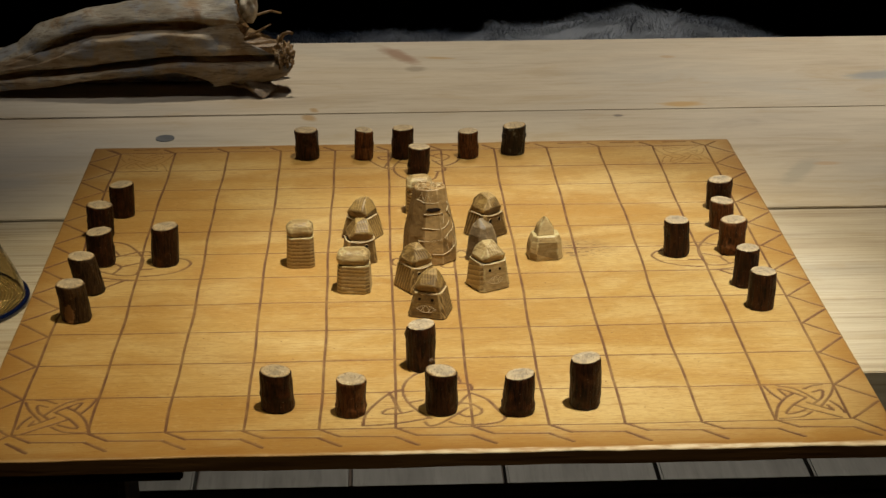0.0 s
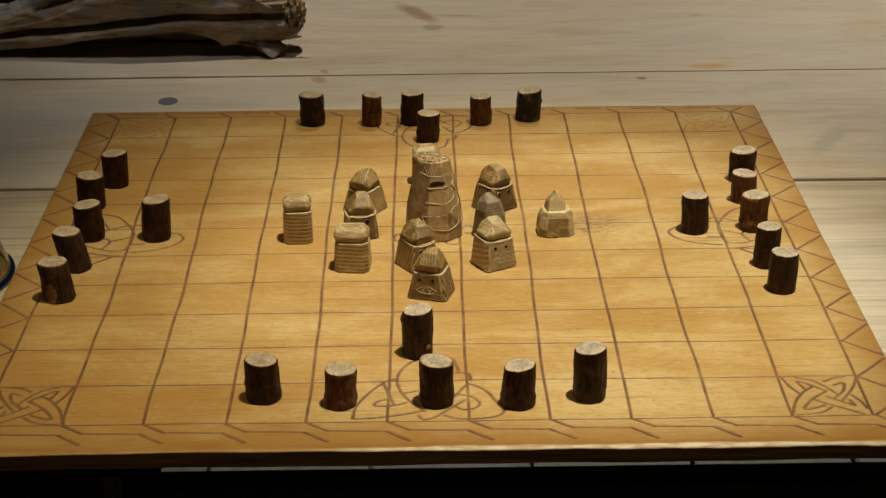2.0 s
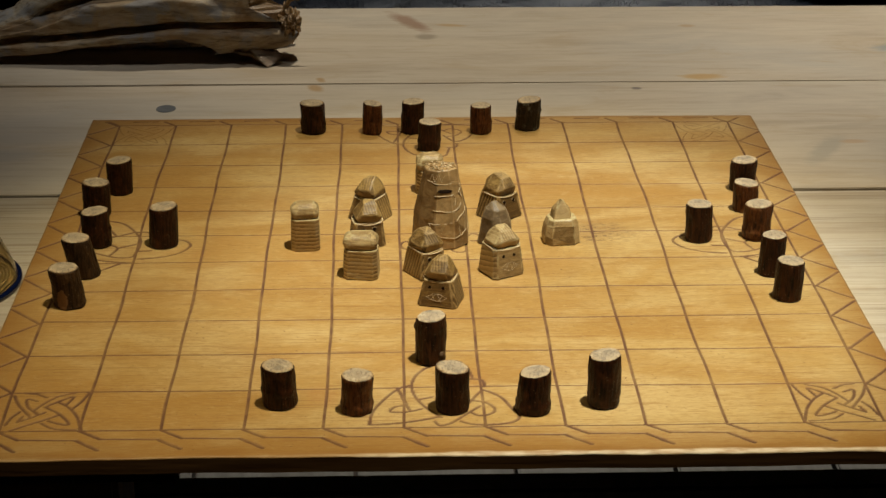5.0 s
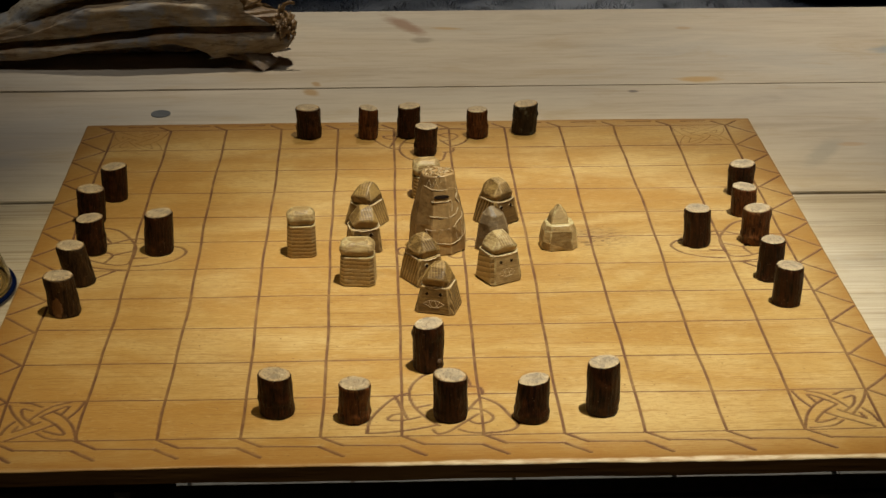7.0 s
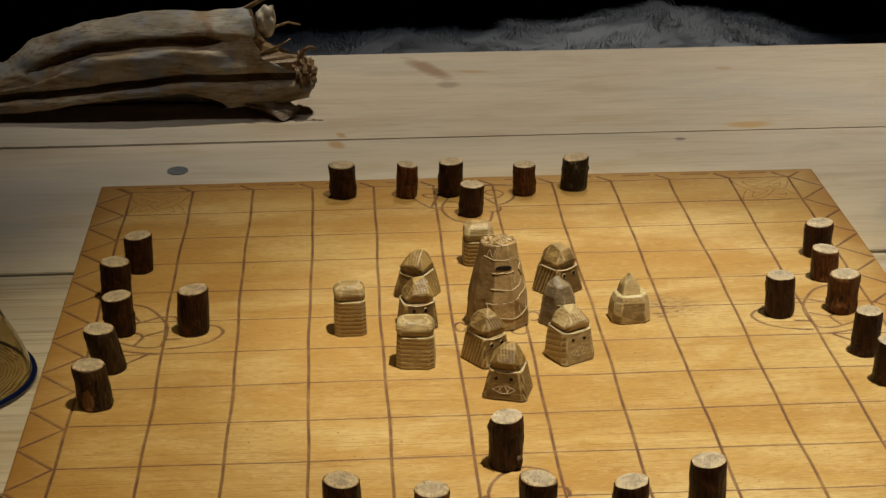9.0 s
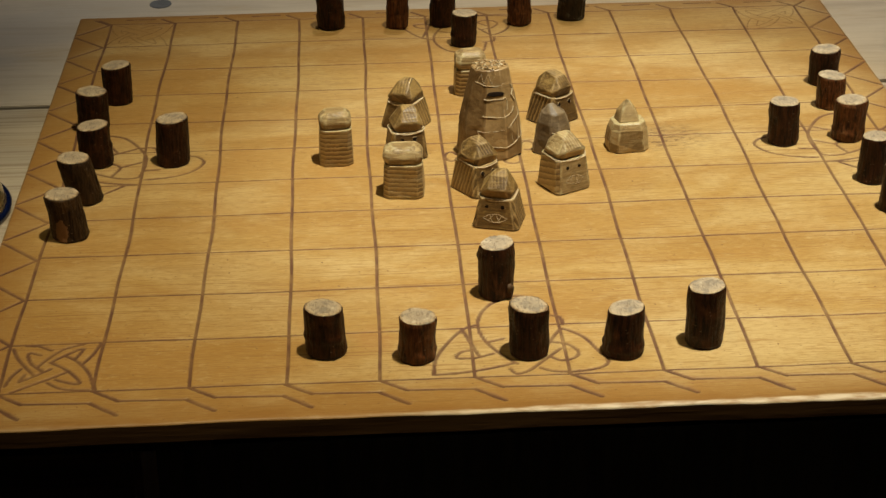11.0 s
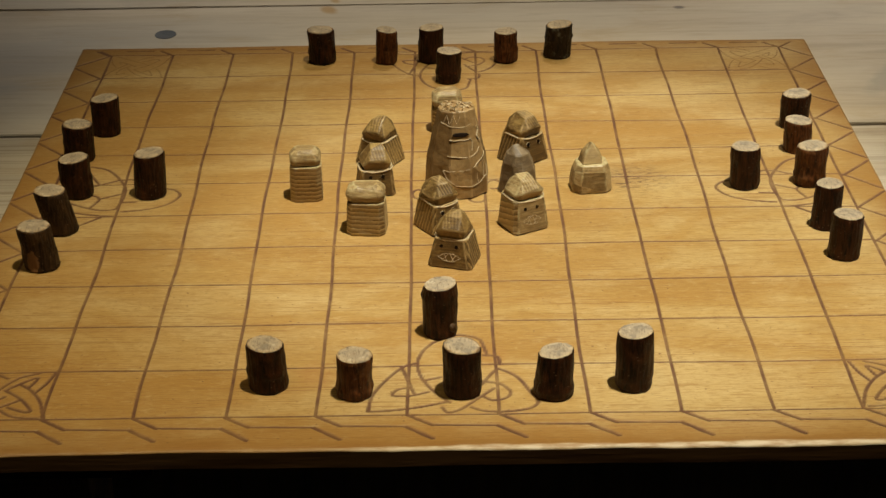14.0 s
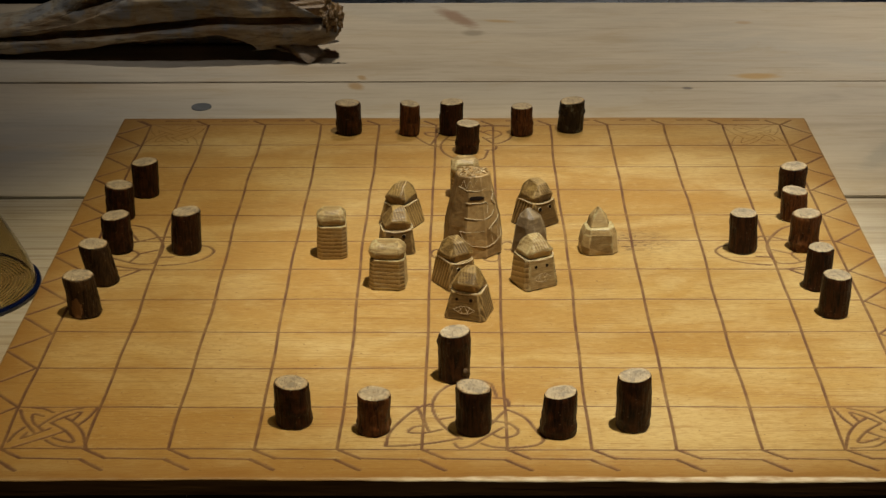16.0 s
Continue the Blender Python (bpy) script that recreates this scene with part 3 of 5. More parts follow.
def carved_board():
    """The board's top as a fine relief with real grooves, closed by its edges and underside."""
    xs = graded(X0, X1, [(i - 5.5) * CELL for i in range(12)], 0.0024, 0.00034, 0.00090)
    ys = graded(Y0, Y1, [j * ROW + 0.0008 for j in range(12)] + [-0.0115, Y0], 0.0024, 0.00030, 0.00085)
    nx, ny = len(xs), len(ys)
    depth, tint = np.zeros((ny, nx)), np.zeros((ny, nx))
    for pts, half, deep in carve_lines() + knot_lines():
        for (ax, ay), (bx, by) in zip(pts, pts[1:]):
            r = half * 1.8
            i0, i1 = np.searchsorted(xs, (min(ax, bx) - r, max(ax, bx) + r))
            j0, j1 = np.searchsorted(ys, (min(ay, by) - r, max(ay, by) + r))
            if i1 <= i0 or j1 <= j0:
                continue
            gx, gy = np.meshgrid(xs[i0:i1], ys[j0:j1])
            ux, uy = bx - ax, by - ay
            t = np.clip(((gx - ax) * ux + (gy - ay) * uy) / max(ux * ux + uy * uy, 1e-12), 0, 1)
            d = np.hypot(gx - ax - t * ux, gy - ay - t * uy)
            f = np.clip((half * 1.12 - d) / 0.00042 + 0.5, 0, 1)
            depth[j0:j1, i0:i1] = np.maximum(depth[j0:j1, i0:i1], deep * f)
            tint[j0:j1, i0:i1] = np.maximum(tint[j0:j1, i0:i1], f)
    gx, gy = np.meshgrid(xs, ys)
    rim = np.minimum.reduce([gx - X0, X1 - gx, (gy - Y0) * 0.8, Y1 - gy])
    lip = 0.0009
    drop = np.where(rim < lip, lip - np.sqrt(np.maximum(lip ** 2 - (lip - rim) ** 2, 0)), 0) * 0.9
    wave = 0.00025 * np.sin(gx * 23 + 1) * np.sin(gy * 19) + 0.00012 * np.sin(gy * 140 + 3 * np.sin(gx * 5))
    # the near edge is rubbed to a slanting lip, broadest towards the east
    broad = np.interp(gx, [-0.3, -0.10, -0.03, 0.02, 0.3], [0.0016, 0.0017, 0.0022, 0.0029, 0.0031]) + 0.0004 * np.sin(gx * 45) + 0.0003 * np.sin(gx * 121) + 0.0003 * np.sin(gx * 333)
    near = np.clip(broad - (gy - Y0), 0, 1) * np.interp(gx, [-0.3, -0.06, 0.02, 0.3], [0.12, 0.16, 0.36, 0.42])
    z = -depth - drop - near + wave
    # near edge is hand-planed, not quite straight
    gy = gy + np.where(rim < 0.012, 0.0005 * np.sin(gx * 31) + 0.0003 * np.sin(gx * 83 + 1), 0) * (gy < 0.1)
    verts = np.stack([gx, gy, z], -1).reshape(-1, 3)
    idx = np.arange(nx * ny).reshape(ny, nx)
    quads = np.stack([idx[:-1, :-1], idx[:-1, 1:], idx[1:, 1:], idx[1:, :-1]], -1).reshape(-1, 4)
    ring = np.concatenate([idx[0, :], idx[1:, -1], idx[-1, -2::-1], idx[-2:0:-1, 0]])
    low = verts[ring].copy()
    low[:, 2] = -THICK
    base = len(verts)
    verts = np.concatenate([verts, low])
    k = len(ring)
    a = np.arange(k)
    b = (a + 1) % k
    sides = np.stack([ring[a], base + a, base + b, ring[b]], -1)
    faces = np.concatenate([quads, sides]).tolist() + [list(range(base + k - 1, base - 1, -1))]
    mesh = bpy.data.meshes.new("board_panel")
    mesh.from_pydata(verts.tolist(), [], faces)
    mesh.materials.append(M_BOARD)
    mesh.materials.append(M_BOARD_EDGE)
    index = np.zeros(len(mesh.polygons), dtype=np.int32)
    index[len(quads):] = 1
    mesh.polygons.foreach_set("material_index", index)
    smooth = np.ones(len(mesh.polygons), dtype=bool)
    smooth[len(quads):] = False
    mesh.polygons.foreach_set("use_smooth", smooth)
    attr = mesh.attributes.new("carved", "FLOAT", "POINT")
    attr.data.foreach_set("value", np.concatenate([tint.ravel(), np.zeros(k)]).astype(np.float32))
    # rubbed lip with a painted highlight that grows towards the east
    worn = np.clip((broad + 0.0004 - (gy - Y0)) / 0.0008, 0, 1) * np.clip((gx + 0.09) / 0.09, 0.08, 0.75)
    coat = np.maximum(np.clip(1 - rim / 0.036, 0, 1) ** 1.4, 0.95 * (gy - Y0 < 0.0075 + 0.0012 * np.sin(gx * 37) + 0.0008 * np.sin(gx * 91)))
    attr = mesh.attributes.new("varnish", "FLOAT", "POINT")
    attr.data.foreach_set("value", np.concatenate([coat.ravel(), np.zeros(k)]).astype(np.float32))
    attr = mesh.attributes.new("worn", "FLOAT", "POINT")
    attr.data.foreach_set("value", np.concatenate([worn.ravel(), np.zeros(k)]).astype(np.float32))
    mesh.update()
    return mesh


board = part("game_board", None, None, mesh=carved_board())
tagged(board, "honey-varnished wooden game board with carved grid and knotwork", "game board")


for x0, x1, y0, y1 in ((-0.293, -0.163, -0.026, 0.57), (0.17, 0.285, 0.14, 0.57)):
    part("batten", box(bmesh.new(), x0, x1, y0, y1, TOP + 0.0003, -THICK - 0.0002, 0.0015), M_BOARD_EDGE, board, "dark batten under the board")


# ---- bark-covered pegs ----
def peg(kind, x, y, r, h, lean=(0.0, 0.0), turn=0, flare=0.0, knob=None, scar=False, waist=0.0):
    """A piece sawn from a twig: bark, a sawn end and sometimes a side knob."""
    rnd = random.Random(int(x * 7919 + y * 104729 + 13))
    seed = Vector((rnd.uniform(0, 50), rnd.uniform(0, 50), rnd.uniform(0, 50)))
    steps, levels = (112, 48) if scar else (80, 24)
    bm = bmesh.new()
    rings = []
    tilt = rnd.uniform(-0.0012, 0.0012)
    nodes, node_at = rnd.uniform(0.0, 0.0011), rnd.uniform(0.15, 0.85)
    burr = rnd.uniform(-0.0002, 0.0006)
    for k in range(levels):
        f = k / (levels - 1)
        ring = []
        for i in range(steps):
            a = 2 * math.pi * i / steps
            n1 = noise.noise(Vector((math.cos(a) * 1.6, math.sin(a) * 1.6, f * 2.2)) + seed)
            n2 = noise.noise(Vector((math.cos(a) * 7, math.sin(a) * 7, f * 5)) + seed)
            n3 = noise.noise(Vector((math.cos(a) * 13, math.sin(a) * 13, f * 1.3)) + seed)
            rr = r * (1 + flare * (0.5 - f) - waist * math.sin(math.pi * f)) + 0.0007 * n1 + 0.00025 * n2 + 0.00038 * n3 + burr * math.exp(-(f / 0.06) ** 2) + nodes * math.exp(-((f - node_at) / 0.07) ** 2) * (0.6 + n1)
            if k in (0, levels - 1):
                rr -= 0.0006
            z = f * h + (tilt * math.cos(a) * f) + (0.0005 * n2 if 0 < k < levels - 1 else 0)
            ring.append(bm.verts.new((rr * math.cos(a) + lean[0] * f, rr * math.sin(a) + lean[1] * f, z)))
        rings.append(ring)
    for lo, hi in zip(rings, rings[1:]):
        for i in range(steps):
            j = (i + 1) % steps
            face = bm.faces.new((lo[i], lo[j], hi[j], hi[i]))
            face.smooth = True
    bm.faces.new(rings[0][::-1])
    top = [v.co.copy() for v in rings[-1]]
    if scar:
        for face in bm.faces:
            c = face.calc_center_median()
            if len(face.verts) == 4 and c.y < 0 and ((c.x + 0.35 * r) / (0.34 * r)) ** 2 + ((c.z - 0.22 * h) / (0.30 * h)) ** 2 < 1 + 0.5 * noise.noise(c * 500):
                face.material_index = 1
    m = {"black": M_BARK_BLACK, "red": M_BARK_RED, "brown": M_BARK_BROWN, "lichen": M_BARK_LICHEN}[kind]
    words = {"black": "blackish", "red": "reddish-brown", "brown": "peeling brown", "lichen": "grey lichen-spotted"}[kind]
    ob = part("peg", bm, [m, M_SCAR])
    ob.matrix_world = pose(x, y, 0.0004, 0, 0, turn)
    tagged(ob, f"short sawn twig peg with {words} bark on the game board", "game piece", group="twig pegs on the board")
    # the sawn end, slightly domed and rough
    bm = bmesh.new()
    centre = sum(top, Vector()) / len(top)
    loops = []
    for q in (1.0, 0.93, 0.7, 0.4):
        loops.append([bm.verts.new(centre + (p - centre) * q + Vector((0, 0, 0.0002 + 0.0007 * (1 - q ** 6) + (0.0005 * noise.noise(p * 260 * q + seed) if q < 1 else 0)))) for p in top])
    for lo, hi in zip(loops, loops[1:]):
        for i in range(steps):
            j = (i + 1) % steps
            bm.faces.new((lo[i], lo[j], hi[j], hi[i]))
    bm.faces.new(loops[-1])
    bmesh.ops.translate(bm, verts=bm.verts, vec=-Vector((centre.x, centre.y, 0)))
    end = part("sawn_end", bm, M_TWIG_END, ob, "pale sawn end with rings", True)
    end.location = (centre.x, centre.y, 0)
    if knob:
        a, z, size = knob
        bm = bmesh.new()
        bmesh.ops.create_icosphere(bm, subdivisions=3, radius=size)
        for v in bm.verts:
            v.co *= 1 + 0.25 * noise.noise(v.co * 900 + seed)
            v.co.x *= 0.85
        k = part("knob", bm, M_BARK_BROWN, ob, "cut side-shoot knob", True)
        k.matrix_local = pose((r - 0.0004) * math.cos(a), (r - 0.0004) * math.sin(a), z)
    return ob


M_SCAR = plain_wood("orange_bare_wood", (0.085, 0.036, 0.012), (0.15, 0.066, 0.020), (0.20, 0.10, 0.036), (60, 60, 15), 0.6)
# on the west side
peg("black", -0.2526, 0.4042, 0.0103, 0.0276, (0.0003, 0))
peg("black", -0.2648, 0.3567, 0.0109, 0.0268, (0.0006, 0))
peg("black", -0.2558, 0.2958, 0.0106, 0.0268, (-0.0010, 0), knob=(2.9, 0.016, 0.0026))
peg("brown", -0.2563, 0.2388, 0.0106, 0.0288, (-0.0060, 0))
peg("brown", -0.2598, 0.1868, 0.0108, 0.0278, (-0.0032, 0), scar=True)
peg("black", -0.2054, 0.2940, 0.0108, 0.0308, (0.0012, 0))
# on the east side
peg("black", 0.2572, 0.3996, 0.0105, 0.0252, (0.0011, 0))
peg("red", 0.2521, 0.3548, 0.0099, 0.0225, (-0.0002, 0))
peg("red", 0.2503, 0.2986, 0.0106, 0.0269, (0.0006, 0))
peg("black", 0.2482, 0.2297, 0.0097, 0.0298, (0.0007, 0), flare=0.12, waist=0.05)
peg("black", 0.2514, 0.1860, 0.0102, 0.0283, (0.0009, 0), flare=0.05)
peg("black", 0.2048, 0.2949, 0.0101, 0.0288, (-0.0004, 0))
# on the far side
peg("black", -0.0995, 0.5491, 0.0108, 0.0265, (-0.0010, 0))
peg("red", -0.0471, 0.5458, 0.0087, 0.0270, (0.0003, 0))
peg("black", -0.0118, 0.5481, 0.0099, 0.0276, (0.0012, 0))
peg("red", 0.0495, 0.5453, 0.0092, 0.0246, (0.0, 0))
peg("lichen", 0.0919, 0.5551, 0.0108, 0.0262, (0.0012, 0))
peg("black", 0.0022, 0.5018, 0.0098, 0.0246, (0.0008, 0))
# on the near side
peg("black", -0.1037, 0.0329, 0.0108, 0.0265, (-0.0008, 0), flare=0.06)
peg("red", -0.0552, 0.0235, 0.0103, 0.0240, (0.0008, 0), waist=0.05)
peg("black", 0.0054, 0.0238, 0.0107, 0.0286, (-0.0004, 0))
peg("black", 0.0559, 0.0211, 0.0104, 0.0262, (0.0012, 0), flare=0.14)
peg("black", 0.1013, 0.0282, 0.0100, 0.0339, (0.0003, 0), waist=-0.04, knob=(0.2, 0.012, 0.0016))
peg("black", -0.0067, 0.0921, 0.0100, 0.0318, (0.0004, 0), knob=(-0.75, 0.0065, 0.0030))


# ---- carved figures ----
def carving():
    """An empty mesh that keeps worn edges, saw marks and the tone of each facet."""
    bm = bmesh.new()
    for key in ("worn", "sawn", "ridge"):
        bm.verts.layers.float.new(key)
    bm.faces.layers.float.new("facet")
    return bm


def whittle(bm, points, rnd, seed, bevel=0.0006, jit=0.0004, grooves=None, chip=0.00024, ledge=None, cell=0.0009):
    """A knife-cut block: the hull of the points, its edges rubbed, its faces cut in facets and, where grooves says, sawn in ridges.
    grooves: (axis across the ridges, facing axis, least facing, spacing, depth)."""
    whole = bm
    bm = carving()
    worn, sawn, ridge = (bm.verts.layers.float[key] for key in ("worn", "sawn", "ridge"))
    vs = [bm.verts.new(Vector(p) + (Vector((rnd.uniform(-jit, jit), rnd.uniform(-jit, jit), rnd.uniform(-jit, jit))) if p[2] > 0.0001 else Vector())) for p in points]
    hull = bmesh.ops.convex_hull(bm, input=vs)
    loose = [g for g in hull["geom_interior"] + hull["geom_unused"] if isinstance(g, bmesh.types.BMVert)]
    bmesh.ops.delete(bm, geom=list(set(loose)), context="VERTS")
    bmesh.ops.dissolve_limit(bm, angle_limit=0.09, verts=bm.verts[:], edges=bm.edges[:])
    facet = bm.faces.layers.float["facet"]
    for f in sorted(bm.faces, key=lambda f: tuple(f.calc_center_median())):
        f[facet] = rnd.random()
    bmesh.ops.bevel(bm, geom=[e for e in bm.edges[:] if e.calc_face_angle(0) > 0.22], offset=bevel, segments=1, affect="EDGES", material=2)
    bmesh.ops.triangulate(bm, faces=bm.faces[:])
    for _ in range(6):
        long = [e for e in bm.edges[:] if e.calc_length() > cell * 1.5]
        if not long:
            break
        bmesh.ops.subdivide_edges(bm, edges=long, cuts=1)
        bmesh.ops.triangulate(bm, faces=[f for f in bm.faces if len(f.verts) > 3])
    bm.normal_update()
    off = Vector((seed * 3.7, seed * 1.3, seed * 0.7))
    for v in bm.verts[:]:
        rub = sum(f.material_index == 2 for f in v.link_faces) / max(len(v.link_faces), 1)
        rub = 0.55 * rub * min(max(0.30 + 1.7 * noise.noise(v.co * 130 + off), 0), 1)
        if ledge and abs(v.co.z - ledge) < 0.0007:
            rub = max(rub, 0.55)
        if v.co.z > 0.0006:
            push = chip * (0.8 * noise.noise(v.co * 140 + off) + 0.35 * noise.noise(v.co * 420 + off))
            if grooves:
                across, facing, least, spacing, deep = grooves
                if abs(v.normal.dot(Vector(facing))) > least:
                    v[sawn], v[ridge] = v.co.dot(Vector(across)) / spacing, min(deep * 1800, 1.0)
            v.co += v.normal * push
        v[worn] = rub
    # into the whole figure
    bm.verts.index_update()
    twins = []
    for v in bm.verts:
        twin = whole.verts.new(v.co)
        for key in ("worn", "sawn", "ridge"):
            twin[whole.verts.layers.float[key]] = v[bm.verts.layers.float[key]]
        twins.append(twin)
    known = set()
    for f in bm.faces:
        corners = [v.index for v in f.verts]
        if frozenset(corners) not in known:
            known.add(frozenset(corners))
            whole.faces.new([twins[k] for k in corners])[whole.faces.layers.float["facet"]] = f[facet]
    bm.free()


def frustum(w, d, w2, d2, z0, z1, cut=0.25, back=0.0):
    """Corner points of a tapered block with cut corners."""
    out = []
    for hx, hy, z, oy in ((w, d, z0, 0), (w2, d2, z1, back)):
        c = cut * min(hx, hy)
        out += [(sx * (hx - a), sy * (hy - b) + oy, z) for sx in (-1, 1) for sy in (-1, 1) for a, b in ((0, c), (c, 0))]
    return out


def eye_pit(bm, x, y, z, r):
    """A drilled eye: a shallow disc coloured dark as the shade in its hole, and its pale rim."""
    for radius, depth, at, index in ((r, 0.0006, 0.0000, 1), (r * 1.40, 0.0005, 0.00002, 2)):
        before = set(bm.faces)
        geo = bmesh.ops.create_cone(bm, cap_ends=index == 1, segments=14, radius1=radius, radius2=radius * 0.94, depth=depth, matrix=pose(x, y + at, z, 80))
        for f in set(bm.faces) - before:
            f.material_index = index


FIGURE = "small knife-carved wooden figure on the game board"


def start_figure(seed):
    return carving(), random.Random(seed)


def stand_figure(bm, x, y, turn, material, label):
    ob = part("carved_figure", bm, [material, M_HOLE, M_CUT])
    ob.matrix_world = pose(x, y, 0.0003, 0, 0, turn)
    tagged(ob, label, "game piece", group="carved figures on the board")
    return ob


def warrior(x, y, turn, w, d, h, neck, seed, material, top=0.66, head=0.60, peak=0.0, tilt=0.30, spacing=0.0030, deep=0.00045, across=(0.0, 1.0, 0.25), eyes=True, mouth=True, eye_z=0.74):
    """A figure with a sloping cloak, a pale cut collar and a faceted helmet that rises to the back."""
    bm, rnd = start_figure(seed)
    zs = neck
    whittle(bm, frustum(w, d, w * top, d * 0.80, 0, zs, 0.20, 0.0004), rnd, seed, 0.0007, 0.0005, (across, (1, 0, 0), 0.5, spacing, deep), 0.00022, zs)
    hw, hd, rise = w * head, d * 0.80, h - zs
    lean = (rnd.uniform(-1, 1)) * 0.0008
    ends = [(s * hw * 0.72, -hd * 0.84, zs - 0.0012) for s in (-1, 1)] + [(s * hw, -hd * 0.76, zs + rise * 0.22) for s in (-1, 1)] + [(s * hw * 0.55 + lean, -hd * 1.03, zs + rise * 0.40) for s in (-1, 1)]
    crown = [(lean + (peak - 0.46) * hw, -hd * tilt, zs + rise * 0.84), (lean + (peak + 0.50) * hw, -hd * tilt * 0.9, zs + rise * 0.80), (lean + hw * 0.40, hd * 0.20, h), (lean - hw * 0.30, hd * 0.30, h - 0.0006)]
    rear = [(s * hw * 1.02, hd * 0.45, zs + rise * 0.36) for s in (-1, 1)] + [(s * hw * 0.95, hd * 0.9, zs - 0.0006) for s in (-1, 1)] + [(s * hw * 0.5, hd * 0.80, zs + rise * 0.66) for s in (-1, 1)]
    whittle(bm, ends + crown + rear, rnd, seed + 40, 0.0006, 0.0006, ((1.0, 0.15, 0.1), (0, 0, 1), 0.6, 0.0021, 0.00019), 0.00040)

    tx, ty = w * top, d * 0.80
    lip = [(-tx * 0.99, ty * 0.5, zs), (-tx, -ty * 0.62, zs - 0.0002), (-tx * 0.78, -ty * 0.98, zs - 0.0006), (-tx * 0.3, -ty * 1.02, zs - 0.0016), (tx * 0.3, -ty * 1.02, zs - 0.0016), (tx * 0.78, -ty * 0.98, zs - 0.0006), (tx, -ty * 0.62, zs - 0.0002), (tx * 0.99, ty * 0.5, zs)]
    tube(bm, [Vector(p) + Vector((0, 0.0004, rnd.uniform(-0.0002, 0.0003))) for p in lip], 0.00058, 6, 2)

    def front(z):
        return -(d + (d * 0.80 - 0.0004 - d) * z / zs) - 0.0001

    if eyes:
        for ex in (-0.36, 0.30):
            eye_pit(bm, ex * w, front(zs * eye_z), zs * eye_z, 0.00125)
    if mouth:
        a, lo, mid, hi = w * 0.50, zs * 0.24, zs * 0.36, zs * 0.49
        lines = [[(-a, mid), (-a * 0.4, hi), (a * 0.3, hi * 1.02), (a, mid * 1.05)], [(-a, mid), (-a * 0.3, lo), (a * 0.4, lo), (a, mid * 1.05)], [(-a * 0.45, hi * 0.98), (-a * 0.15, lo)], [(a * 0.05, hi), (a * 0.4, lo * 1.05)], [(-a * 0.1, hi), (-a * 0.6, lo * 1.15)], [(a * 0.55, hi * 0.93), (a * 0.15, lo)]]
        for line in lines:
            tube(bm, [(px + rnd.uniform(-0.0002, 0.0002), front(pz), pz) for px, pz in line], 0.00018, 5, 2)
    return stand_figure(bm, x, y, turn, material, FIGURE)


def slab_figure(x, y, turn, w, d, h, neck, seed, material, spacing=0.0029):
    """A squared figure seen from its sawn back, under a loaf-shaped cap."""
    bm, rnd = start_figure(seed)
    whittle(bm, frustum(w, d, w * 0.93, d * 0.88, 0, neck, 0.34), rnd, seed, 0.0005, 0.0003, ((0.03, 0.0, 1.0), (0, 1, 0), 0.6, spacing, 0.00060), 0.00024, neck)
    whittle(bm, frustum(w * 0.82, d * 0.76, w * 0.82, d * 0.76, neck - 0.001, neck + 0.0022, 0.3), rnd, seed + 20, 0.0003, 0.0001, None, 0.0001)
    zt = neck + 0.0010
    whittle(bm, frustum(w * 0.92, d * 0.84, w * 0.96, d * 0.88, zt, zt + (h - zt) * 0.42, 0.35) + frustum(w * 0.88, d * 0.74, w * 0.62, d * 0.42, zt + (h - zt) * 0.78, h, 0.5),
            rnd, seed + 40, 0.0007, 0.0005, ((0.1, 0.2, 1.0), (0, 1, 0), 0.5, 0.0024, 0.00016), 0.00040)
    return stand_figure(bm, x, y, turn, material, "small knife-carved pale wooden figure with a ribbed back")


slab_figure(-0.0970, 0.2870, 3, 0.0112, 0.0108, 0.0362, 0.0250, 1, M_CARVED_PALE)
slab_figure(-0.0540, 0.2340, -5, 0.0132, 0.0115, 0.0332, 0.0222, 2, M_CARVED_PALE)
slab_figure(0.0005, 0.4030, 2, 0.0118, 0.0100, 0.0318, 0.0190, 3, M_CARVED_PALE)
warrior(-0.0500, 0.2950, 10, 0.0128, 0.0120, 0.0350, 0.0190, 4, M_CARVED, top=0.88, head=0.8, peak=0.1, tilt=0.4, mouth=False)
warrior(-0.0480, 0.3470, -30, 0.0145, 0.0135, 0.0345, 0.0185, 5, M_CARVED, head=0.66, tilt=0.45, eyes=False, mouth=False, top=0.7)
warrior(0.0030, 0.1865, -17, 0.0150, 0.0128, 0.0352, 0.0195, 6, M_CARVED, top=0.72, head=0.68, tilt=0.45)
warrior(-0.0068, 0.2370, 34, 0.0128, 0.0140, 0.0352, 0.0200, 7, M_CARVED, top=0.76, head=0.76, tilt=0.55, mouth=False)
warrior(0.0490, 0.2370, 28, 0.0135, 0.0132, 0.0368, 0.0225, 8, M_CARVED_PALE, top=0.88, head=0.84, tilt=0.55, across=(0.0, 0.25, 1.0), spacing=0.0040, deep=0.00085)
warrior(0.0540, 0.3480, 40, 0.0148, 0.0138, 0.0355, 0.0200, 10, M_CARVED, top=0.72, head=0.72, tilt=0.60, mouth=False)

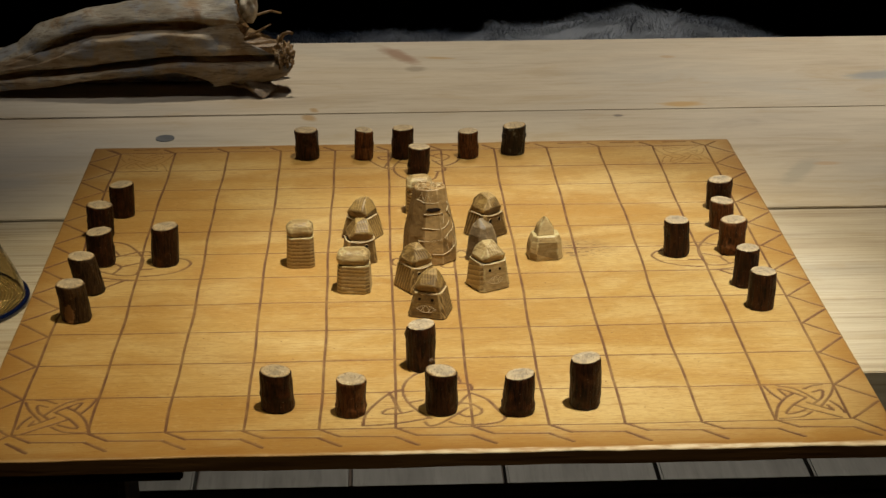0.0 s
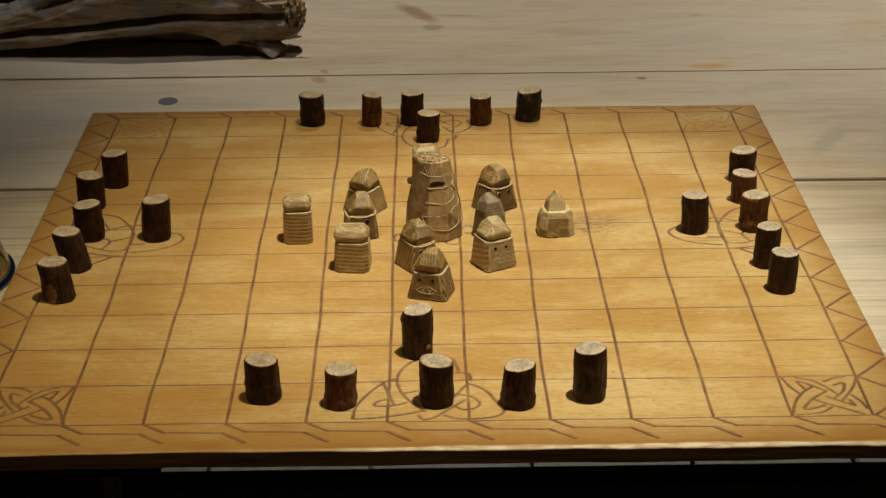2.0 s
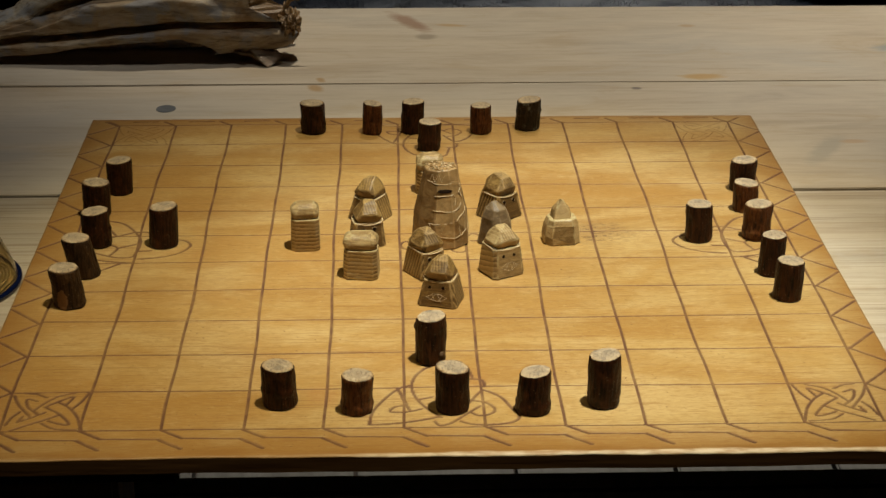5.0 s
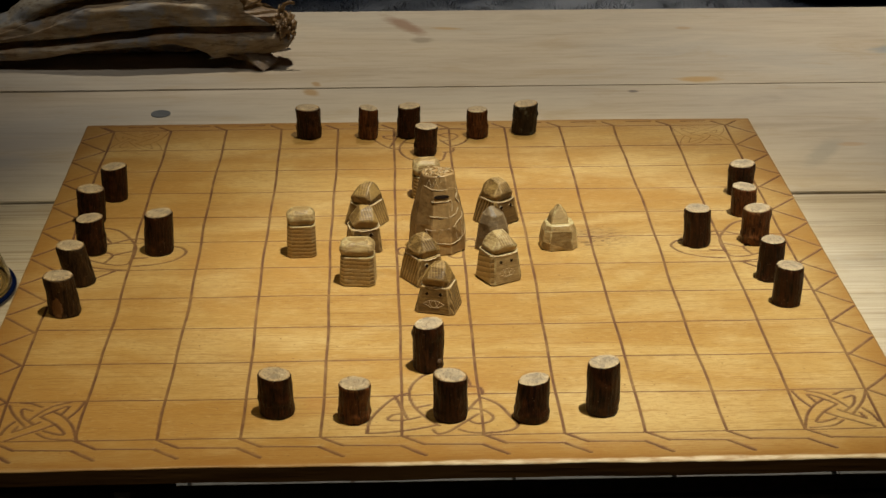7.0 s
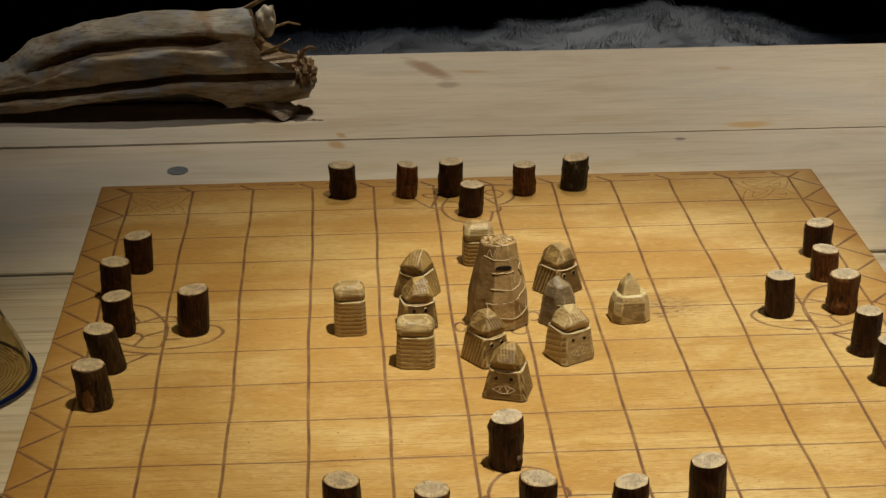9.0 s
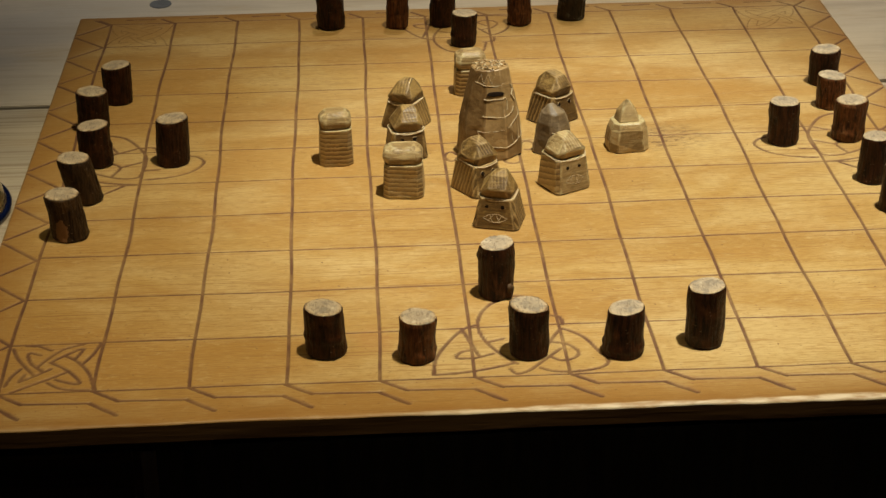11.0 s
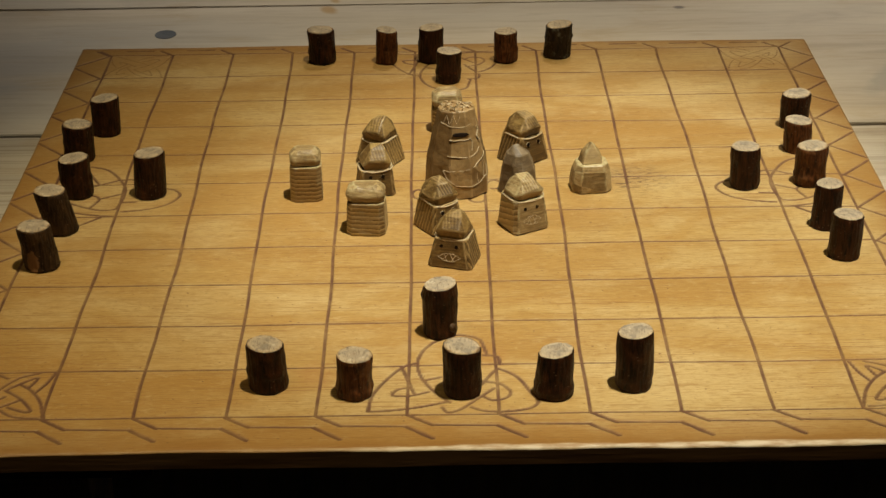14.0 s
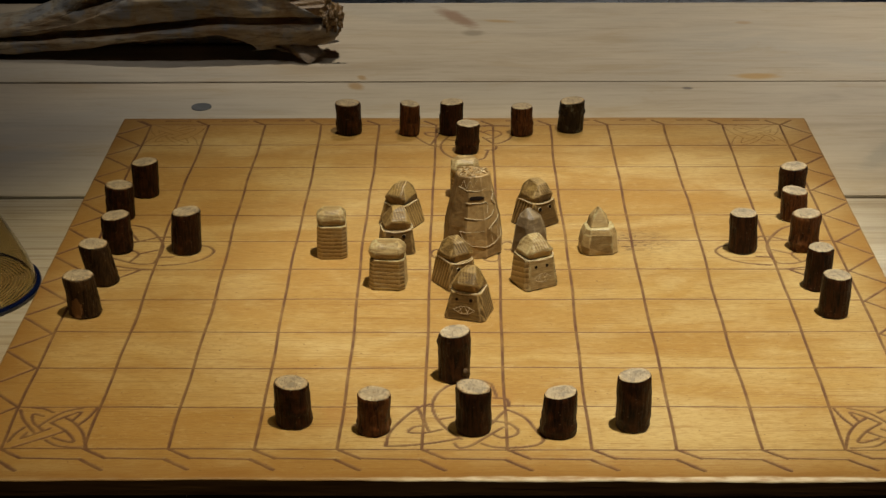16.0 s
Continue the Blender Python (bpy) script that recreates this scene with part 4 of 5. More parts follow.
bm, rnd = start_figure(9)
whittle(bm, frustum(0.0120, 0.0120, 0.0100, 0.0104, 0, 0.017, 0.42) + frustum(0.0088, 0.0092, 0.0064, 0.0070, 0.022, 0.0285, 0.5, 0.0004) + [(0.0012, 0.001, 0.0338), (-0.0018, 0.003, 0.0334)], rnd, 9, 0.0006, 0.0006, None, 0.0004)
tube(bm, [(-0.0094, -0.0076, 0.0172), (-0.0064, -0.0098, 0.0160), (-0.0036, -0.0105, 0.0164)], 0.00030, 5, 2)
stand_figure(bm, 0.0480, 0.2930, 42, M_CARVED_GREY, "small hooded figure carved from greyish wood")

bm, rnd = start_figure(11)
whittle(bm, frustum(0.0138, 0.0116, 0.0138, 0.0116, 0, 0.006, 0.42) + frustum(0.0122, 0.0104, 0.0108, 0.0094, 0.0150, 0.0196, 0.46, 0.0006), rnd, 11, 0.0006, 0.0004, None, 0.0005, 0.0196)
whittle(bm, [(-0.0070, -0.0060, 0.0192), (0.0064, -0.0062, 0.0192), (0.0088, 0.0050, 0.0188), (-0.0090, 0.0050, 0.0188), (0.0048, -0.0046, 0.0250), (-0.0052, -0.0030, 0.0255), (0.0058, 0.0044, 0.0262), (-0.0064, 0.0042, 0.0262), (0.0006, 0.0008, 0.0335), (-0.0010, 0.0030, 0.0333)],
        rnd, 51, 0.0005, 0.0004, None, 0.0003)
stand_figure(bm, 0.0985, 0.2950, 6, M_CARVED_PALE, "small house-shaped carved wooden figure with a pointed top")


def king():
    """The tall figure in the middle: a tapered, many-sided block with a rough flat crown, a slot and knife-cut lines."""
    bm, rnd = start_figure(21)
    prof = [(0.0222, 0), (0.0222, 0.010), (0.0208, 0.024), (0.0170, 0.0415), (0.0137, 0.054), (0.0126, 0.0605)]
    steps = 9

    def place(a, z, out=0.0):
        r = np.interp(z, [p[1] for p in prof], [p[0] for p in prof])
        flat = math.cos(math.pi / steps) / math.cos(((a + math.pi / 2 + math.pi / steps) % (2 * math.pi / steps)) - math.pi / steps) * 1.035
        return Vector(((r * flat + out) * math.cos(a) * 0.98, (r * flat + out) * math.sin(a) * 0.86 + 0.02 * z, z))

    corners = [math.pi * 2 * (i + 0.5) / steps - math.pi / 2 for i in range(steps)]
    whittle(bm, [place(a, z) for r, z in prof for a in corners], rnd, 21, 0.0006, 0.0003, None, 0.00042, None, 0.0008)
    front = -math.pi / 2
    # the slot: a sliver coloured dark as shade, a knife-cut lip under it
    rows = []
    for dz, out in ((0.0019, -0.0004), (0.0011, 0.0006), (-0.0011, 0.0006), (-0.0017, -0.0004)):
        rows.append([bm.verts.new(place(front + 0.06 + s * 0.36, 0.0450 + dz * math.sqrt(max(1 - abs(s) ** 2.5, 0.02)), out)) for s in np.linspace(-1, 1, 9)])
    for lo, hi in zip(rows, rows[1:]):
        for i in range(8):
            bm.faces.new((lo[i], lo[i + 1], hi[i + 1], hi[i])).material_index = 1

    def cut(points, r=0.00028):
        fine = [points[0]]
        for (a0, z0), (a1, z1) in zip(points, points[1:]):
            fine += [(a0 + (a1 - a0) * q / 4, z0 + (z1 - z0) * q / 4 + rnd.uniform(-0.00025, 0.00025)) for q in range(1, 5)]
        tube(bm, [place(front + a, z, 0.0) for a, z in fine], r, 5, 2)

    cut([(-0.42, 0.0418), (-0.15, 0.0412), (0.2, 0.0414), (0.48, 0.0420), (0.56, 0.0395), (0.52, 0.0356), (0.48, 0.0333)], 0.00036)
    cut([(-0.45, 0.0310), (-0.2, 0.0302), (0.1, 0.0294), (0.4, 0.0296), (0.7, 0.0310), (0.88, 0.0342)], 0.00036)
    cut([(-0.62, 0.0205), (-0.3, 0.0205), (0.1, 0.0205), (0.5, 0.0222), (0.9, 0.0262), (1.15, 0.0300)])
    cut([(-0.62, 0.0205), (-0.45, 0.0150), (-0.15, 0.0100), (0.3, 0.0085), (0.7, 0.0096), (1.05, 0.0135), (1.2, 0.0199)])
    cut([(0.62, 0.0226), (0.60, 0.0166), (0.64, 0.0102)])
    cut([(0.92, 0.0255), (0.94, 0.0190), (0.90, 0.0125)])
    cut([(-0.12, 0.0200), (-0.10, 0.0150), (-0.16, 0.0110)], 0.0002)
    cut([(-0.95, 0.0526), (-0.4, 0.0506), (0.1, 0.0500), (0.6, 0.0512), (1.0, 0.0541)], 0.00034)
    cut([(0.95, 0.0488), (1.02, 0.0460), (0.86, 0.0425), (0.98, 0.0385)], 0.0006)
    cut([(-0.85 + 0.19 * k, 0.0518 + (0.0062 if k % 2 else 0)) for k in range(10)], 0.0002)
    for k in range(90):
        a, r = rnd.uniform(0, 6.28), 0.0112 * math.sqrt(rnd.uniform(0, 1))
        p = Vector((r * math.cos(a), r * math.sin(a) * 0.92 + 0.0013, 0.0606))
        w = Vector((rnd.uniform(-1, 1), rnd.uniform(-1, 1), 0)).normalized() * rnd.uniform(0.0007, 0.0018)
        tube(bm, [p - w, p + Vector((0, 0, rnd.uniform(0.0002, 0.0009))), p + w], rnd.uniform(0.0003, 0.0006), 4, 2 if k % 2 else 0)
    ob = part("king_figure", bm, [M_KING, M_HOLE, M_CUT])
    ob.matrix_world = pose(0.0062, 0.2960, 0.0003, 0, 0, 8)
    tagged(ob, "tall tapered king figure carved from brown wood", "game piece")


king()

# ---- dried fish on the far plank ----
def fish_skin(name, back=False):
    n = Net(name)
    long = n.noise(n.coords((9, 34, 42)), 1, 6, 0.62, 0.8)
    fine = n.noise(n.coords((50, 260, 320)), 1, 5, 0.65, 0.3)
    spots = n.noise(n.coords((30, 30, 30)), 1, 4, 0.6, 0.4)
    if back:
        c = n.ramp(long, [(0.30, (0.25, 0.205, 0.14)), (0.50, (0.39, 0.335, 0.25)), (0.72, (0.49, 0.445, 0.365))])
    else:
        c = n.ramp(long, [(0.30, (0.19, 0.118, 0.058)), (0.46, (0.35, 0.25, 0.145)), (0.58, (0.46, 0.355, 0.225)), (0.72, (0.57, 0.48, 0.345))])
    c = n.mix(n.ramp(spots, [(0.51, 0.0), (0.60, 0.8)]), c, (0.25, 0.25, 0.25))
    c = n.mix(n.ramp(spots, [(0.34, 0.75), (0.45, 0.0)]), c, (0.28, 0.15, 0.05))
    c = n.mix(n.ramp(fine, [(0.36, 0.65), (0.48, 0.0)]), c, (0.12, 0.07, 0.035))
    return n.done(c, 0.55, n.bump(fine, 0.4, 0.0012, n.bump(long, 0.4, 0.004)), Specular_IOR_Level=0.35)


def ring_line(points, n=6):
    """A rounded closed line through (y, z) points."""
    out, count = [], len(points)
    for k in range(count):
        a, b, c, d = (points[(k + q) % count] for q in (-1, 0, 1, 2))
        for q in range(n):
            t = q / n
            out.append(tuple(0.5 * (2 * b[i] + (c[i] - a[i]) * t + (2 * a[i] - 5 * b[i] + 4 * c[i] - d[i]) * t * t + (3 * b[i] - a[i] - 3 * c[i] + d[i]) * t ** 3) for i in (0, 1)))
    return out


def fish_section(x):
    """The split, dried body cut across at x: back, two creases, a hanging lip and the hollow under it."""
    zr = np.interp(x, [-0.66, -0.56, -0.44, -0.40, -0.365, -0.30, -0.24, -0.19], [-0.006, 0.004, 0.018, 0.029, 0.049, 0.067, 0.073, 0.075])
    z1 = np.interp(x, [-0.66, -0.46, -0.40, -0.347, -0.297, -0.24, -0.203, -0.12], [-0.010, 0.006, 0.018, 0.034, 0.047, 0.050, 0.052, 0.050])
    z2 = np.interp(x, [-0.66, -0.426, -0.36, -0.294, -0.234, -0.18, -0.12], [-0.015, 0.001, 0.006, 0.013, 0.018, 0.017, 0.015])
    z3 = np.interp(x, [-0.66, -0.427, -0.361, -0.314, -0.243, -0.205, -0.185, -0.14, -0.12], [-0.0205, -0.0165, -0.009, -0.001, 0.003, -0.004, -0.013, -0.012, -0.006])
    h = np.interp(x, [-0.66, -0.44, -0.3, -0.2, -0.12], [0.024, 0.040, 0.046, 0.044, 0.034])
    f1 = min(max((x + 0.385) / 0.05, 0), 1) * min(max((-0.150 - x) / 0.03, 0), 1)
    f2 = min(max((x + 0.64) / 0.05, 0), 1)
    w = 0.010 * noise.noise(Vector((x * 22, 3, 1)))
    pts = [(0.0, zr), (-0.46 + w, zr - 0.20 * (zr - z1)), (-0.72 + w, z1 + 0.30 * (zr - z1)), (-0.78 + 0.36 * f1, z1 + 0.0035 * f1), (-0.80 + 0.28 * f1, z1 - 0.0025 * f1), (-0.88, z1 - 0.0075),
           (-0.95 - w, 0.5 * (z1 + z2) + 0.002), (-0.93, z2 + 0.0050), (-0.92 + 0.30 * f2, z2 + 0.0012), (-0.96 + 0.20 * f2, z2 - 0.0020), (-1.05, z2 - 0.3 * (z2 - z3) - 0.001), (-1.04, z3 + 0.0022), (-0.98, z3),
           (-0.84, z3 + 0.0016), (-0.45, z3 + 0.004), (-0.12, max(z3 - 0.004, TOP + 0.004)), (0.10, TOP + 0.0030), (0.30, TOP + 0.0006), (0.70, TOP + 0.0030), (0.98, TOP + 0.24 * (zr - TOP)), (0.86, TOP + 0.48 * (zr - TOP)), (0.46, zr - 0.20 * (zr - TOP))]
    return [(0.868 + y * h, z) for y, z in ring_line(pts)]


def dried_fish():
    levels = 150
    bm = bmesh.new()
    rings = []
    for k in range(levels):
        u = k / (levels - 1)
        ring = []
        x0 = -0.66 + u * 0.536
        for i, (y, z) in enumerate(fish_section(x0)):
            end = np.interp(z, [-0.022, -0.016, -0.012, 0.0, 0.012, 0.020, 0.034, 0.042, 0.06, 0.08], [-0.200, -0.180, -0.146, -0.128, -0.127, -0.146, -0.172, -0.178, -0.181, -0.186])
            end += 0.004 * noise.noise(Vector((i * 0.21, 1, 2))) + 0.003 * noise.noise(Vector((i * 0.7, 4, 2)))
            x = -0.66 + u * (end + 0.66)
            p = Vector((x, y, z))
            swell = 0.0030 * noise.noise(Vector((x * 26, y * 40, z * 60))) + 0.0014 * noise.noise(Vector((x * 60, y * 130, z * 170))) + 0.0007 * noise.noise(Vector((x * 50, y * 330, z * 420)))
            way = Vector((0, y - 0.868, z - 0.02))
            p += way.normalized() * swell if way.length > 1e-5 else Vector()
            ring.append(bm.verts.new((p.x, p.y, max(p.z, TOP + 0.0006))))
        rings.append(ring)
    steps = len(rings[0])
    for lo, hi in zip(rings, rings[1:]):
        for i in range(steps):
            j = (i + 1) % steps
            face = bm.faces.new((lo[i], lo[j], hi[j], hi[i]))
            face.smooth = True
            if i < 13 + 5 * noise.noise(face.calc_center_median() * 30) or i > steps - 9:
                face.material_index = 2
    bmesh.ops.recalc_face_normals(bm, faces=bm.faces)
    # hollow torn end
    last = rings[-1]
    mid = sum((v.co for v in last), Vector()) / steps
    for q, back in ((0.86, 0.004), (0.6, 0.022), (0.25, 0.035)):
        ring = [bm.verts.new(mid + (v.co - mid) * q - Vector((back + 0.006 * noise.noise(v.co * 90), 0, 0))) for v in rings[-1]]
        for i in range(steps):
            j = (i + 1) % steps
            bm.faces.new((last[i], last[j], ring[j], ring[i])).material_index = 1
        last = ring
    bm.faces.new(last).material_index = 1
    bm.faces.new(rings[0][::-1])
    skin_m = fish_skin("dried_fish_skin")
    inner = plain_wood("amber_dried_flesh", (0.085, 0.042, 0.015), (0.23, 0.13, 0.046), (0.40, 0.255, 0.115), (60, 140, 140), 0.45, 0.8)
    ob = part("dried_fish", bm, [skin_m, inner, fish_skin("pale_fish_back", True)])
    tagged(ob, "headless dried stockfish with wrinkled skin lying on the table", "dried fish")
    # pale broken bone at the top of the torn end
    bm = bmesh.new()
    bmesh.ops.create_icosphere(bm, subdivisions=4, radius=0.0135)
    for v in bm.verts:
        v.co = Vector((v.co.x * 0.75, v.co.y * 1.1, v.co.z * 1.05)) * (1 + 0.35 * noise.noise(v.co * 120) + 0.12 * noise.noise(v.co * 400))
        v.co += Vector((-0.1690, 0.858, 0.066))
    part("neck_bone", bm, plain_wood("chalky_bone", (0.34, 0.25, 0.15), (0.56, 0.48, 0.36), (0.66, 0.60, 0.50), (90, 90, 90), 0.7, 0.8), ob, "chalky pale broken bone", True)
    spines = (((-0.196, 0.866, 0.072), (-0.178, 0.864, 0.082), (-0.158, 0.862, 0.094), (-0.135, 0.86, 0.099), (-0.10, 0.858, 0.101)), ((-0.170, 0.838, 0.040), (-0.158, 0.836, 0.046), (-0.146, 0.835, 0.053)),
              ((-0.170, 0.90, 0.045), (-0.150, 0.905, 0.05), (-0.138, 0.91, 0.046)), ((-0.112, 0.858, 0.1005), (-0.110, 0.858, 0.092), (-0.111, 0.858, 0.086)))
    for pts in spines:
        bm = bmesh.new()
        tube(bm, pts, 0.0026 if len(pts) > 3 else 0.0017, 8, 0, 0.45)
        part("spine", bm, inner, ob, "", True)
    rnd = random.Random(4)
    bm = bmesh.new()
    bmesh.ops.create_icosphere(bm, subdivisions=5, radius=1.0)
    for v in bm.verts:
        q = v.co.copy()
        lump = 1 + 0.34 * noise.noise(q * 2.3) + 0.26 * noise.noise(q * 5.1) + 0.14 * noise.noise(q * 12)
        v.co = Vector((-0.1345, 0.849, 0.012)) + Vector((q.x * 0.0105, q.y * 0.020, q.z * 0.0170)) * lump
    for k in range(16):
        a, q = rnd.uniform(0, 6.28), rnd.uniform(0.6, 1.05)
        p = Vector((-0.131 + rnd.uniform(-0.010, 0.002), 0.848 + 0.020 * math.cos(a) * q, 0.012 + 0.015 * math.sin(a) * q))
        way = Vector((rnd.uniform(-0.1, 0.8), 0.5 * math.cos(a) + rnd.uniform(-0.5, 0.5), 0.9 * math.sin(a) + rnd.uniform(-0.4, 0.6))).normalized()
        size = rnd.uniform(0.003, 0.008)
        mid = p + way * size * 0.6 + Vector((rnd.uniform(-0.002, 0.002), rnd.uniform(-0.002, 0.002), 0))
        tube(bm, [p - way * 0.004, p, mid, mid + way * size * 0.5 + Vector((rnd.uniform(-0.003, 0.003), 0, rnd.uniform(-0.003, 0.002)))], rnd.uniform(0.0013, 0.0026), 6, 0, 0.35)
    curl = Vector((-0.138, 0.848, 0.024))
    tube(bm, [curl, curl + Vector((0.001, 0, 0.008)), curl + Vector((0.004, 0, 0.014)), curl + Vector((0.010, 0, 0.0165)), curl + Vector((0.015, 0, 0.015))], 0.0030, 8, 0, 0.5)
    part("torn_fringe", bm, inner, ob, "ragged amber shreds of flesh", True)
    # a dried flap that droops to the table
    bm = bmesh.new()
    grid = [[bm.verts.new((-0.200 + 0.045 * a / 8 + 0.016 * b / 5 + 0.003 * noise.noise(Vector((a, b, 1)) * 0.6), 0.832 + 0.006 * math.sin(a) - 0.016 * b / 5, -0.006 - (0.0150 * b / 5) * (1 - abs(a - 5) / 7) + 0.002 * noise.noise(Vector((a, b, 5)) * 0.7))) for a in range(9)] for b in range(6)]
    for lo, hi in zip(grid, grid[1:]):
        for i in range(8):
            bm.faces.new((lo[i], lo[i + 1], hi[i + 1], hi[i]))
    bmesh.ops.solidify(bm, geom=bm.faces[:], thickness=0.0022)
    part("belly_flap", bm, inner, ob, "", True)


dried_fish()


# ---- glass vessels ----
def tinted_glass(name, colour, rough):
    n = Net(name)
    wavy = n.noise(n.coords((30, 30, 60)), 1, 3, 0.5)
    normal = n.bump(wavy, 0.25, 0.003)
    n.put(n.bsdf.inputs["Transmission Weight"], 1.0)
    return n.done(colour, rough, normal, IOR=1.12)


M_GLASS = tinted_glass("amber_tinted_glass", (0.70, 0.62, 0.43), 0.03)


def ringed_disc():
    n = Net("ringed_olive_glass")
    d = n.node("ShaderNodeVectorMath", out=1, props={"operation": "LENGTH"}, i0=n.coords((1, 1, 0)))
    d = n.math("ADD", d, n.math("MULTIPLY", n.noise(n.coords((25, 25, 25)), 1, 3), 0.012))
    rings = n.node("ShaderNodeMath", props={"operation": "SINE"}, i0=n.math("MULTIPLY", d, 2300.0))
    cloud = n.noise(n.coords((60, 60, 60)), 1, 4)
    c = n.mix(n.math("MULTIPLY", n.math("ADD", rings, 0.6), 0.45, True), (0.16, 0.115, 0.058), (0.085, 0.056, 0.026))
    c = n.mix(n.ramp(cloud, [(0.4, 0.0), (0.65, 0.6)]), c, (0.19, 0.15, 0.085))
    return n.done(c, 0.22, n.bump(rings, 0.4, 0.0008))


M_GLASS_RINGS = ringed_disc()
M_GLASS_BLUE = Net("cobalt_blue_glass").done((0.003, 0.007, 0.034), 0.12, Specular_IOR_Level=0.6)


def funnel_glass(x, y):
    outer = [(0.0640, 0.0012), (0.0620, 0.010), (0.0575, 0.022), (0.0500, 0.038), (0.0425, 0.053), (0.0360, 0.066), (0.0305, 0.080), (0.0262, 0.098), (0.0235, 0.125), (0.0220, 0.160), (0.0200, 0.178), (0.0120, 0.186), (0.001, 0.188)]
    inner = [(max(r - 0.0020, 0.0006), z - (0.002 if r < 0.03 else 0.0003)) for r, z in reversed(outer)]
    ob = part("funnel_beaker", revolve(outer + inner, 64), M_GLASS, None, "", True)
    ob.matrix_world = pose(x, y, TOP + 0.0002)
    tagged(ob, "amber glass funnel beaker upended on the table, blue-rimmed", "glass beaker")
    ob.visible_shadow = False
    ring = [(0.0645 + 0.0023 * math.cos(a), 0.0024 + 0.0023 * math.sin(a)) for a in np.linspace(0, 2 * math.pi, 13)[:-1]]
    part("rim", revolve(ring, 72), M_GLASS_BLUE, ob, "cobalt blue glass rim", True)
    disc = [(0.0008, 0.0016), (0.0605, 0.0016), (0.0610, 0.0030), (0.0008, 0.0030)]
    base = part("base_disc", revolve(disc, 64), M_GLASS_RINGS, ob, "amber glass disc with concentric rings")


funnel_glass(-0.3785, 0.2730)

M_CUP = Net("olive_grey_glaze")
M_CUP = M_CUP.done(M_CUP.mix(M_CUP.noise(M_CUP.coords((60, 60, 25)), 1, 4), (0.19, 0.18, 0.125), (0.34, 0.33, 0.25)), 0.28)
cup_out = [(0.0005, 0.0), (0.022, 0.0), (0.024, 0.003), (0.022, 0.007), (0.033, 0.016), (0.0425, 0.029), (0.0465, 0.044), (0.045, 0.058), (0.040, 0.070), (0.038, 0.078), (0.040, 0.086)]
cup = part("round_cup", revolve(cup_out + [(r - 0.003 if r > 0.004 else r, z + 0.003) for r, z in reversed(cup_out)], 64), M_CUP, None, "", True)
cup.matrix_world = pose(0.5205, 0.535, TOP + 0.0002)
tagged(cup, "round-bellied olive-grey cup on a small foot on the table", "cup")

# ---- bench with a sheepskin behind the table ----
bench = empty("bench", 0.2, 1.78, FLOOR)
tagged(bench, "dark wooden bench in the shade behind the table", "bench")
bpy.context.view_layer.update()
for y in (1.56, 1.785):
    under(part("seat_plank", box(bmesh.new(), -1.2, 1.6, y, y + 0.215, -0.33, -0.29, 0.004), M_ROOM), bench)
for x in (-1.1, 1.4):
    under(part("trestle_leg", box(bmesh.new(), x, x + 0.06, 1.60, 1.96, FLOOR, -0.33, 0.004), M_ROOM), bench)


